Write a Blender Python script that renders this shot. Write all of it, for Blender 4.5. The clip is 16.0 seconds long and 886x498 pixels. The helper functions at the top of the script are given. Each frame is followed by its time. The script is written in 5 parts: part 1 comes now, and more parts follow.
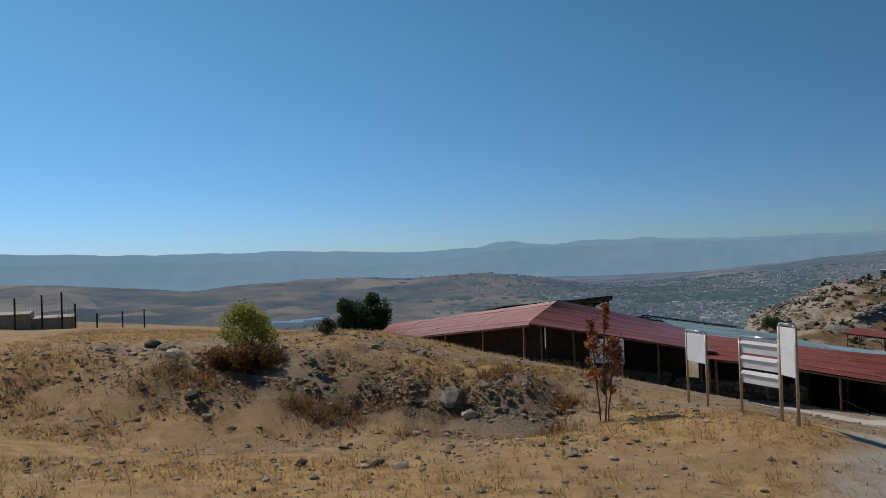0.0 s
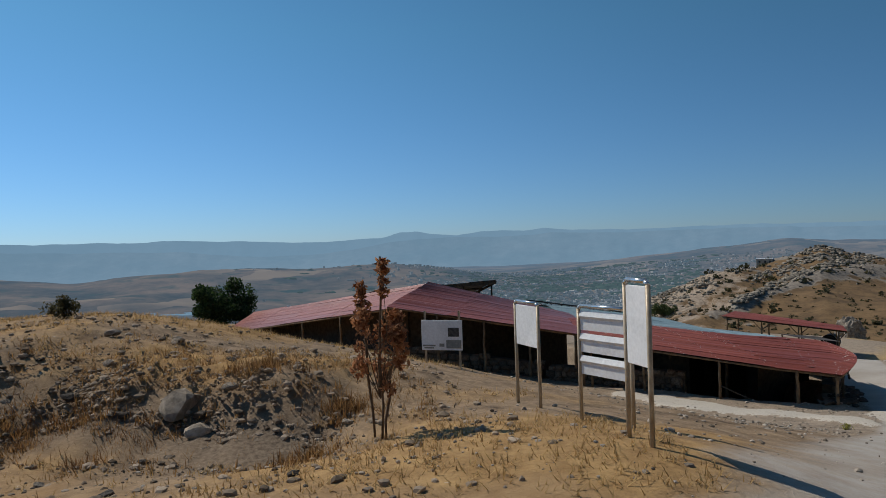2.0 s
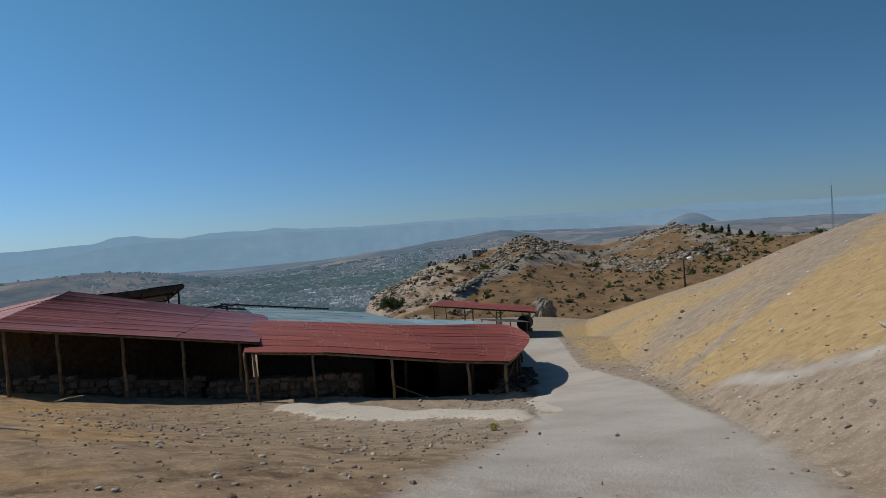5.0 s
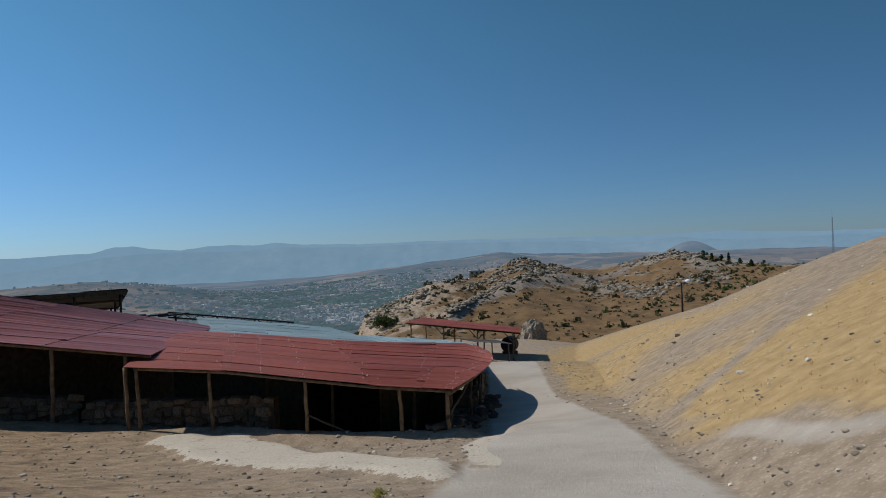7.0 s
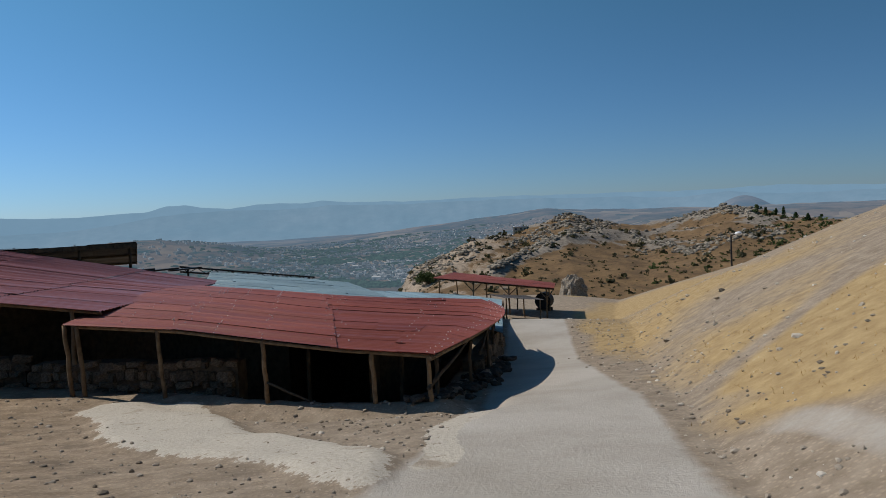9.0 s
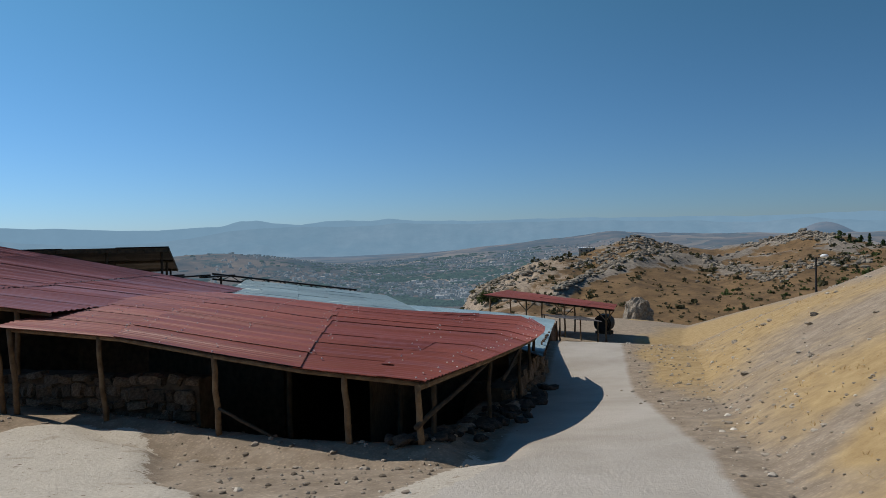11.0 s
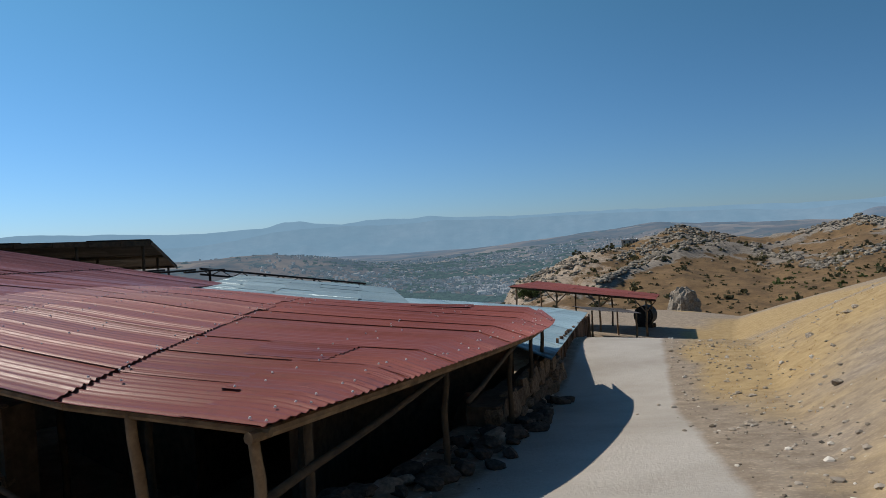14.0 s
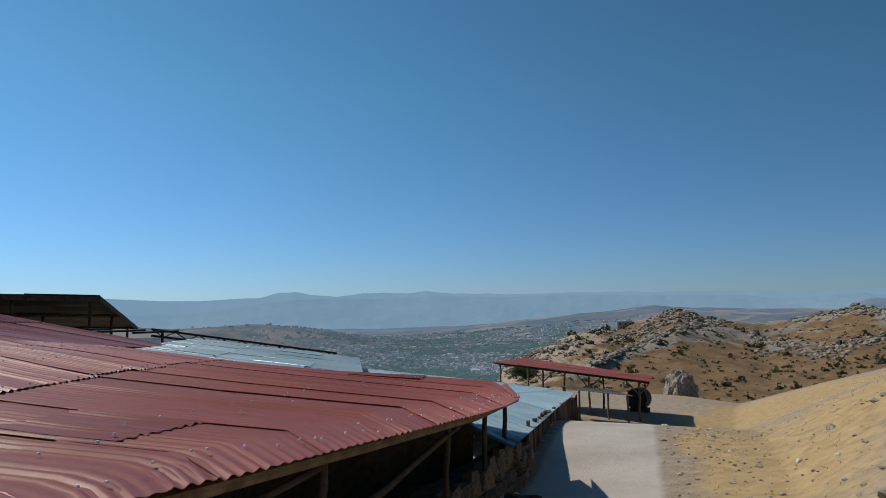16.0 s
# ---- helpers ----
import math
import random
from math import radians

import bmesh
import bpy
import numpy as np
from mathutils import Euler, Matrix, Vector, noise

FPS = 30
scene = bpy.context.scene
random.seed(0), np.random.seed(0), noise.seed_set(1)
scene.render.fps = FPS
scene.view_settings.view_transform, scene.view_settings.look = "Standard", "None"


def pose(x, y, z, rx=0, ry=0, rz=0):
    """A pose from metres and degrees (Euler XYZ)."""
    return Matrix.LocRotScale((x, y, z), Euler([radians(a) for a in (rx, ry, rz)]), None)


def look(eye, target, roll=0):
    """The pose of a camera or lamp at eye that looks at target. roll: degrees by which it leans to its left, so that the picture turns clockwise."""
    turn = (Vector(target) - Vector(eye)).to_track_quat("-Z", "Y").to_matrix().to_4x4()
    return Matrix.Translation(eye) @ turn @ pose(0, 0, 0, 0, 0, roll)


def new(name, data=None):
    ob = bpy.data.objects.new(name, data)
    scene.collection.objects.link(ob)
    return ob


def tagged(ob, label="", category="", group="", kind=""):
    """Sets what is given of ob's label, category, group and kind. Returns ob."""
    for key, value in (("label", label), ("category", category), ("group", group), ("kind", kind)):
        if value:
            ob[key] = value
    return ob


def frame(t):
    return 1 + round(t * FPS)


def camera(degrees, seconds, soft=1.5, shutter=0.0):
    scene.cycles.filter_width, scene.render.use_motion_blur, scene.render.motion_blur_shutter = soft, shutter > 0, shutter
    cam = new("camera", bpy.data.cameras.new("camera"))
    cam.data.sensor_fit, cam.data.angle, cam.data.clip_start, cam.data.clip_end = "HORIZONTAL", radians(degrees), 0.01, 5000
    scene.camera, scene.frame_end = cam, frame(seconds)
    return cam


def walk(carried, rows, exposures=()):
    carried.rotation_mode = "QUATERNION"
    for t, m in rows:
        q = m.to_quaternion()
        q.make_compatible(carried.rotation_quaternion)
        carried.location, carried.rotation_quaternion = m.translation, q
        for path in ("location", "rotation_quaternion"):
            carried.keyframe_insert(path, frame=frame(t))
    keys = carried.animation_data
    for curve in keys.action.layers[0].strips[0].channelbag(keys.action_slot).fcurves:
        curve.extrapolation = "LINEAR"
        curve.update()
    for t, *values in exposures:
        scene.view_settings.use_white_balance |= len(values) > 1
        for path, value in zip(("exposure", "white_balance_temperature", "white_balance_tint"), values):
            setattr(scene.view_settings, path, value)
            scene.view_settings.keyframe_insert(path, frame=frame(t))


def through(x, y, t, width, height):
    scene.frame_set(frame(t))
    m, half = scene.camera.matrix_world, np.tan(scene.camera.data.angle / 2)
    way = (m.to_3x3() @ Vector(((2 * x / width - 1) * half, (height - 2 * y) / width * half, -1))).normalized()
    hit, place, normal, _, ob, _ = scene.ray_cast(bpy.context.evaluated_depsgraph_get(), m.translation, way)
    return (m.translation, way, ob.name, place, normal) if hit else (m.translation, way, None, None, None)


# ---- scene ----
# ---------------------------------------------------------------- camera
cam = camera(65.46, 16.0, 0.55)
walk(cam, [
    (0, pose(0.176, 0.365, 1.890, 90.73, 2.02, -2.90)),
    (0.5, pose(0.668, 1.238, 1.677, 90.72, 2.28, -3.84)),
    (1, pose(1.248, 2.227, 1.501, 90.82, 0.45, -4.67)),
    (1.5, pose(1.846, 3.088, 1.358, 90.86, -1.40, -5.85)),
    (2, pose(2.542, 4.024, 1.195, 89.67, 1.94, -10.87)),
    (2.5, pose(3.120, 4.457, 1.119, 87.92, 1.99, -18.67)),
    (3, pose(3.507, 4.639, 1.117, 88.46, 3.87, -25.53)),
    (3.5, pose(4.039, 5.090, 1.043, 87.78, 3.86, -29.26)),
    (4, pose(4.473, 5.346, 1.043, 87.06, 6.69, -30.72)),
    (4.2, pose(4.611, 5.429, 1.051, 87.54, 5.85, -32.20)),
    (6.3, pose(8.632, 8.352, 0.185, 90.13, 2.56, -31.55)),
    (6.5, pose(8.871, 8.558, 0.165, 90.25, 5.02, -32.17)),
    (7, pose(9.416, 8.989, 0.043, 90.12, 2.22, -32.80)),
    (7.5, pose(10.096, 9.491, -0.128, 89.24, 2.76, -32.32)),
    (8, pose(10.718, 9.868, -0.253, 89.82, 0.25, -32.78)),
    (8.5, pose(11.378, 10.371, -0.366, 87.78, 0.90, -31.13)),
    (9, pose(11.943, 10.764, -0.414, 86.69, 2.63, -29.04)),
    (9.2, pose(12.160, 10.865, -0.491, 88.35, 0.88, -28.41)),
    (11.3, pose(14.535, 13.427, -1.068, 88.78, 1.54, -22.76)),
    (11.5, pose(14.723, 13.630, -1.116, 89.36, 1.54, -22.05)),
    (12, pose(15.188, 14.178, -1.215, 88.92, 1.69, -19.88)),
    (12.5, pose(15.724, 14.803, -1.340, 89.12, 1.62, -20.25)),
    (13, pose(16.199, 15.400, -1.466, 89.21, 1.22, -19.49)),
    (13.5, pose(16.724, 16.017, -1.578, 88.37, 3.05, -19.96)),
    (14, pose(17.228, 16.578, -1.673, 88.35, 2.96, -20.20)),
    (14.5, pose(17.781, 17.239, -1.797, 89.52, 3.23, -20.75)),
    (15, pose(18.248, 17.770, -1.870, 89.40, 2.59, -19.20)),
    (15.5, pose(18.498, 18.150, -1.977, 92.27, 1.17, -18.65)),
    (16, pose(18.929, 18.626, -2.107, 94.65, 0.94, -20.52)),
], [(0, -0.12), (3, -0.06), (6.5, 0.0), (9, 0.0), (11.5, 0.08), (13.5, 0.17), (16, 0.12)])

# ---------------------------------------------------------------- light
SUN_WAY = Vector((0.68, -0.73, -1.03)).normalized()
world = bpy.data.worlds.new("sky")
scene.world = world
world.use_nodes = True
wn = world.node_tree
sky = wn.nodes.new("ShaderNodeTexSky")
sky.sky_type, sky.sun_disc = "NISHITA", False
sky.sun_elevation = math.asin(-SUN_WAY.z)
sky.sun_rotation = math.atan2(-SUN_WAY.x, -SUN_WAY.y)
sky.altitude, sky.air_density, sky.dust_density, sky.ozone_density = 1200, 1.0, 0.25, 3.0
clear = wn.nodes.new("ShaderNodeMix")
clear.data_type, clear.blend_type = "RGBA", "MULTIPLY"
clear.inputs[0].default_value = 1.0
tint = wn.nodes.new("ShaderNodeMix")
tint.data_type = "RGBA"
tint.inputs[6].default_value, tint.inputs[7].default_value = (0.475, 0.68, 1.03, 1), (0.535, 0.94, 1.01, 1)
up_way = wn.nodes.new("ShaderNodeTexCoord")
up_z = wn.nodes.new("ShaderNodeSeparateXYZ")
up_map = wn.nodes.new("ShaderNodeMapRange")
up_map.inputs[1].default_value, up_map.inputs[2].default_value = 0.0, 0.30
wn.links.new(up_way.outputs["Generated"], up_z.inputs[0])
wn.links.new(up_z.outputs["Z"], up_map.inputs[0])
wn.links.new(up_map.outputs[0], tint.inputs[0])
wn.links.new(tint.outputs[2], clear.inputs[7])
wn.links.new(sky.outputs[0], clear.inputs[6])
# brighter towards the sun's side, deeper away from it
way = wn.nodes.new("ShaderNodeTexCoord")
dot = wn.nodes.new("ShaderNodeVectorMath")
dot.operation = "DOT_PRODUCT"
dot.inputs[1].default_value = (-0.85, 0.53, 0.0)
wn.links.new(way.outputs["Generated"], dot.inputs[0])
side = wn.nodes.new("ShaderNodeMapRange")
side.inputs[1].default_value, side.inputs[2].default_value, side.inputs[3].default_value, side.inputs[4].default_value = -1, 1, 0.57, 1.43
wn.links.new(dot.outputs["Value"], side.inputs[0])
deep = wn.nodes.new("ShaderNodeMix")
deep.data_type, deep.blend_type = "RGBA", "MULTIPLY"
deep.inputs[0].default_value = 1.0
wn.links.new(clear.outputs[2], deep.inputs[6])
wn.links.new(side.outputs[0], deep.inputs[7])
wn.links.new(deep.outputs[2], wn.nodes["Background"].inputs[0])
wn.nodes["Background"].inputs[1].default_value = 0.072
sun_lamp = bpy.data.lights.new("sun", "SUN")
sun_lamp.energy, sun_lamp.angle, sun_lamp.color = 3.6, radians(0.5), (1.0, 0.92, 0.80)
sun_ob = new("sun", sun_lamp)
sun_ob.matrix_world = look((0, 0, 60), Vector((0, 0, 60)) + SUN_WAY)


# ---------------------------------------------------------------- materials
class Nodes:
    """A small node builder for one material."""

    def __init__(self, name, rough=0.9, metal=0.0):
        self.mat = bpy.data.materials.new(name)
        self.mat.use_nodes = True
        self.t = self.mat.node_tree
        self.b = self.t.nodes["Principled BSDF"]
        self.b.inputs["Roughness"].default_value = rough
        self.b.inputs["Metallic"].default_value = metal
        self.b.inputs["Specular IOR Level"].default_value = 0.25
        self.co = self.t.nodes.new("ShaderNodeNewGeometry").outputs["Position"]

    def obj(self):
        self.co = self.t.nodes.new("ShaderNodeTexCoord").outputs["Object"]
        return self

    def put(self, sock, v):
        if isinstance(v, (int, float)):
            sock.default_value = v
        elif isinstance(v, tuple):
            sock.default_value = (*v, 1)[:4] if len(sock.default_value) == 4 else v
        else:
            self.t.links.new(v, sock)

    def noise(self, scale, detail=4, rough=0.6, stretch=None):
        n = self.t.nodes.new("ShaderNodeTexNoise")
        n.inputs["Scale"].default_value, n.inputs["Detail"].default_value, n.inputs["Roughness"].default_value = scale, detail, rough
        co = self.co
        if stretch:
            m = self.t.nodes.new("ShaderNodeMapping")
            m.inputs["Scale"].default_value = stretch
            self.t.links.new(co, m.inputs[0])
            co = m.outputs[0]
        self.t.links.new(co, n.inputs[0])
        return n.outputs[0]

    def voro(self, scale):
        n = self.t.nodes.new("ShaderNodeTexVoronoi")
        n.inputs["Scale"].default_value = scale
        self.t.links.new(self.co, n.inputs[0])
        return n.outputs[0]

    def attr(self, name):
        n = self.t.nodes.new("ShaderNodeAttribute")
        n.attribute_name = name
        return n.outputs["Fac"]

    def rand(self, island=False):
        if island:
            return self.t.nodes.new("ShaderNodeNewGeometry").outputs["Random Per Island"]
        return self.t.nodes.new("ShaderNodeObjectInfo").outputs["Random"]

    def ramp(self, fac, a, b):
        n = self.t.nodes.new("ShaderNodeMapRange")
        n.inputs[1].default_value, n.inputs[2].default_value = a, b
        self.t.links.new(fac, n.inputs[0])
        return n.outputs[0]

    def math(self, op, a, b=0.0):
        n = self.t.nodes.new("ShaderNodeMath")
        n.operation = op
        self.put(n.inputs[0], a), self.put(n.inputs[1], b)
        return n.outputs[0]

    def mix(self, fac, a, b, mode="MIX"):
        n = self.t.nodes.new("ShaderNodeMix")
        n.data_type, n.blend_type = "RGBA", mode
        self.put(n.inputs[0], fac), self.put(n.inputs[6], a), self.put(n.inputs[7], b)
        return n.outputs[2]

    def out(self, col, bump=None, strength=0.4, dist=0.02, rough=None):
        self.put(self.b.inputs["Base Color"], col)
        if bump is not None:
            n = self.t.nodes.new("ShaderNodeBump")
            n.inputs["Strength"].default_value, n.inputs["Distance"].default_value = strength, dist
            self.t.links.new(bump, n.inputs["Height"])
            self.t.links.new(n.outputs[0], self.b.inputs["Normal"])
        if rough is not None:
            self.put(self.b.inputs["Roughness"], rough)
        return self.mat


def mottled(name, a, b, scale=6.0, rough=0.85, metal=0.0, bump=0.3, dist=0.01, rand=0.0, obj=False):
    """Two tones broken up at two scales, with fine relief."""
    k = Nodes(name, rough, metal)
    if obj:
        k.obj()
    big, fine = k.noise(scale, 5), k.noise(scale * 9, 3)
    col = k.mix(k.ramp(big, 0.35, 0.65), a, b)
    col = k.mix(0.35, col, k.mix(fine, (0.4, 0.4, 0.4), (1.5, 1.5, 1.5)), "MULTIPLY")
    if rand:
        col = k.mix(rand, col, k.mix(k.rand(), (0.45, 0.45, 0.45), (1.6, 1.5, 1.4)), "MULTIPLY")
    return k.out(col, k.math("ADD", big, k.math("MULTIPLY", fine, 0.5)), bump, dist)


def ground_material():
    k = Nodes("dry_ground", 0.95)
    n1, n2, n3, n4 = k.noise(0.5, 5), k.noise(3.2, 5), k.noise(22, 4), k.noise(90, 2)
    soil = k.mix(k.attr("bleach"), k.mix(k.ramp(n2, 0.3, 0.7), (0.20, 0.136, 0.080), (0.385, 0.278, 0.176)), k.mix(k.ramp(n2, 0.3, 0.7), (0.235, 0.185, 0.135), (0.39, 0.322, 0.25)))
    soil = k.mix(k.ramp(k.noise(1.3, 6, 0.7), 0.52, 0.66), soil, k.mix(k.attr("bleach"), (0.12, 0.078, 0.046), (0.25, 0.20, 0.15)))
    pebble = k.ramp(k.voro(16), 0.0, 0.45)
    soil = k.mix(0.45, soil, k.mix(pebble, (1.5, 1.45, 1.4), (0.7, 0.68, 0.66)), "MULTIPLY")
    straw = k.mix(k.ramp(n2, 0.3, 0.7), (0.235, 0.135, 0.054), (0.425, 0.275, 0.122))
    straw = k.mix(0.6, straw, k.mix(k.noise(14, 6, 0.8, (1, 1, 0.3)), (0.25, 0.22, 0.2), (1.75, 1.75, 1.7)), "MULTIPLY")
    bleached = k.mix(k.ramp(n2, 0.3, 0.7), (0.29, 0.198, 0.095), (0.435, 0.318, 0.164))
    bleached = k.mix(0.5, bleached, k.mix(k.noise(26, 6, 0.8), (0.38, 0.36, 0.33), (1.58, 1.58, 1.55)), "MULTIPLY")
    straw = k.mix(k.attr("bleach"), straw, bleached)
    m_straw = k.math("ADD", k.attr("straw"), k.math("MULTIPLY", k.math("SUBTRACT", n2, 0.5), 0.65))
    col = k.mix(k.ramp(m_straw, 0.20, 0.85), soil, straw)
    col = k.mix(k.attr("trodden"), col, k.mix(k.ramp(n2, 0.3, 0.7), (0.26, 0.150, 0.062), (0.36, 0.235, 0.115)))
    col = k.mix(k.attr("scree"), col, k.mix(k.ramp(n3, 0.35, 0.65), (0.115, 0.083, 0.056), (0.24, 0.182, 0.128)))
    road = k.mix(k.ramp(n1, 0.3, 0.7), (0.325, 0.292, 0.25), (0.45, 0.415, 0.375))
    road = k.mix(0.3, road, k.mix(n3, (0.6, 0.6, 0.6), (1.4, 1.4, 1.4)), "MULTIPLY")
    m_road = k.math("ADD", k.attr("road"), k.math("MULTIPLY", k.math("SUBTRACT", k.noise(1.4, 6, 0.7), 0.5), 0.9))
    col = k.mix(k.ramp(m_road, 0.28, 0.72), col, road)
    slab = k.mix(k.ramp(n3, 0.3, 0.75), (0.40, 0.355, 0.295), (0.55, 0.505, 0.435))
    slab = k.mix(k.ramp(k.noise(7, 6, 0.75), 0.60, 0.66), slab, (0.20, 0.155, 0.11))
    slab = k.mix(k.ramp(k.noise(1.1, 4, 0.6), 0.60, 0.70), slab, (0.30, 0.25, 0.195))
    m_slab = k.math("ADD", k.attr("slab"), k.math("ADD", k.math("MULTIPLY", k.math("SUBTRACT", n2, 0.5), 1.9), k.math("MULTIPLY", k.math("SUBTRACT", n3, 0.5), 0.8)))
    col = k.mix(k.ramp(m_slab, 0.44, 0.56), col, slab)
    # far slopes: brown scrub, grey rock, pale quarried faces
    f1, f2, f3 = k.noise(0.022, 6, 0.65), k.noise(0.11, 6, 0.7), k.noise(0.5, 4, 0.7)
    scrub = k.mix(k.ramp(f2, 0.35, 0.65), (0.105, 0.066, 0.034), (0.215, 0.135, 0.065))
    scrub = k.mix(k.ramp(f3, 0.55, 0.72), scrub, (0.06, 0.052, 0.03))
    rock = k.mix(k.ramp(f3, 0.3, 0.7), (0.115, 0.10, 0.085), (0.29, 0.25, 0.205))
    m_rock = k.math("ADD", k.attr("rock"), k.math("MULTIPLY", k.math("SUBTRACT", f2, 0.5), 1.6))
    far = k.mix(k.ramp(m_rock, 0.42, 0.58), scrub, rock)
    pale = k.mix(k.ramp(f3, 0.3, 0.7), (0.17, 0.128, 0.092), (0.40, 0.325, 0.25))
    m_pale = k.math("ADD", k.attr("pale"), k.math("MULTIPLY", k.math("SUBTRACT", f2, 0.5), 1.2))
    far = k.mix(k.ramp(m_pale, 0.45, 0.6), far, pale)
    col = k.mix(k.attr("far"), col, far)
    h = k.math("ADD", k.math("MULTIPLY", n3, 0.6), k.math("ADD", k.math("MULTIPLY", n2, 0.8), k.math("MULTIPLY", n4, 0.25)))
    return k.out(col, h, 0.75, 0.035)


def roof_material(name, a, b, rough=0.42, metal=0.0, stain=(0.2, 0.1, 0.08)):
    k = Nodes(name, rough, metal)
    k.b.inputs["Specular IOR Level"].default_value = 0.32
    n1, n2, n3 = k.noise(0.55, 5), k.noise(5, 5), k.noise(60, 3)
    col = k.mix(k.ramp(n1, 0.3, 0.7), a, b)
    col = k.mix(0.5, col, k.mix(k.rand(), (0.72, 0.70, 0.70), (1.22, 1.2, 1.2)), "MULTIPLY")
    col = k.mix(k.ramp(n2, 0.58, 0.78), col, stain)
    col = k.mix(0.25, col, k.mix(n3, (0.6, 0.6, 0.6), (1.4, 1.4, 1.4)), "MULTIPLY")
    return k.out(col, k.math("ADD", n2, k.math("MULTIPLY", n3, 0.3)), 0.25, 0.01, k.math("ADD", k.math("MULTIPLY", n2, 0.3), rough - 0.15))


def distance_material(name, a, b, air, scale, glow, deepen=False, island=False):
    """Far land across kilometres of air: its own tones, with haze painted in as glow."""
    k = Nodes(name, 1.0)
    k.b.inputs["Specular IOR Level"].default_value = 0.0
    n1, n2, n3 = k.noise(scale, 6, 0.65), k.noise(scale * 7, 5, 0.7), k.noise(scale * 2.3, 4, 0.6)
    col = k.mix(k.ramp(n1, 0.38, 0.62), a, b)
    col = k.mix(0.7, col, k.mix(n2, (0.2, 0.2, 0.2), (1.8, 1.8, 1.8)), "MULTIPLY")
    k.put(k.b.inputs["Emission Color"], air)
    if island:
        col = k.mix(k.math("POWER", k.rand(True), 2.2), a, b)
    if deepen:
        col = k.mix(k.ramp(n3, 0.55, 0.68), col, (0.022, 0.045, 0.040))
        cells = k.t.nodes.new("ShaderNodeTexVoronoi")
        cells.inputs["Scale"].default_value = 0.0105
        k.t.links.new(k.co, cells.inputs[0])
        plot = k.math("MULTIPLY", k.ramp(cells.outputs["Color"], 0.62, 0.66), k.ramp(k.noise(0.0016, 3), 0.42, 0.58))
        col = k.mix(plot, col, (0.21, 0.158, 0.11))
        # distance haze painted in: glow and blue tint both rise with air
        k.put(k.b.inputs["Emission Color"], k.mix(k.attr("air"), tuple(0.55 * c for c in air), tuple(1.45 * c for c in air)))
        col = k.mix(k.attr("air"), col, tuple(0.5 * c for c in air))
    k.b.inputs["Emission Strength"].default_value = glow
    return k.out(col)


GROUND = ground_material()
RED = roof_material("red_roof_paint", (0.190, 0.046, 0.031), (0.262, 0.072, 0.048), 0.50, 0.0, (0.135, 0.038, 0.032))
DARKRED = roof_material("darker_red_roof_paint", (0.165, 0.040, 0.028), (0.22, 0.058, 0.04), 0.45, 0.0, (0.11, 0.03, 0.025))
PINK = roof_material("faded_red_roof_paint", (0.25, 0.078, 0.060), (0.34, 0.130, 0.105), 0.36, 0.0, (0.50, 0.37, 0.33))
# weathered red for the middle roof, lightened to carry its sheen
FADED_SHEEN = roof_material("weathered_sheen_red_roof_paint", (0.225, 0.066, 0.050), (0.31, 0.108, 0.086), 0.37, 0.0, (0.20, 0.07, 0.06))
BLUE = roof_material("blue_grey_sheet", (0.19, 0.28, 0.325), (0.27, 0.37, 0.41), 0.4, 0.2, (0.15, 0.17, 0.18))
TIN = roof_material("dark_rusty_sheet", (0.035, 0.032, 0.030), (0.07, 0.055, 0.045), 0.6, 0.2, (0.09, 0.05, 0.03))
WOOD = mottled("weathered_wood", (0.13, 0.086, 0.05), (0.25, 0.175, 0.105), 5, 0.85, rand=0.4, obj=True)
# also the shaded copy of the weathered wood, for timbers under the roof
DARK_SHADED_WOOD = mottled("dark_and_shaded_timber", (0.05, 0.04, 0.03), (0.10, 0.075, 0.05), 5, 0.9, obj=True)
STEEL = mottled("dark_steel", (0.02, 0.02, 0.022), (0.045, 0.043, 0.042), 8, 0.55, 0.5, obj=True)
STONE = mottled("rubble_stone", (0.085, 0.064, 0.046), (0.20, 0.155, 0.112), 7, 0.95, bump=0.6, dist=0.03, rand=0.6, obj=True)
LIMESTONE = mottled("grey_limestone", (0.20, 0.172, 0.138), (0.42, 0.37, 0.305), 5, 0.95, bump=0.7, dist=0.03, rand=0.7, obj=True)
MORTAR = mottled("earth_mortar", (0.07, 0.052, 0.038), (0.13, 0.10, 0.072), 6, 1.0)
WHITE = mottled("white_sign_paint", (0.72, 0.74, 0.76), (0.82, 0.84, 0.86), 3, 0.35, bump=0.05, obj=True)
TUBE = mottled("beige_painted_tube", (0.33, 0.26, 0.18), (0.48, 0.40, 0.29), 9, 0.4, 0.1, bump=0.1, obj=True)
CHROME = mottled("bright_steel", (0.55, 0.55, 0.54), (0.72, 0.72, 0.71), 9, 0.22, 0.8, bump=0.05, obj=True)
INK = mottled("dark_print", (0.03, 0.03, 0.03), (0.09, 0.085, 0.08), 20, 0.5, obj=True)
GREYINK = mottled("grey_print", (0.20, 0.21, 0.20), (0.30, 0.30, 0.27), 20, 0.5, obj=True)
BLACK = mottled("black_drum_paint", (0.012, 0.012, 0.013), (0.03, 0.028, 0.026), 5, 0.6, obj=True)
BARK = mottled("bark", (0.09, 0.06, 0.04), (0.17, 0.12, 0.08), 12, 0.95, obj=True)
CAP = mottled("galvanised_washer", (0.66, 0.65, 0.62), (0.82, 0.81, 0.78), 20, 0.4, 0.1, obj=True)
CONCRETE = mottled("pale_concrete", (0.34, 0.29, 0.22), (0.46, 0.40, 0.32), 3, 0.95, obj=True)


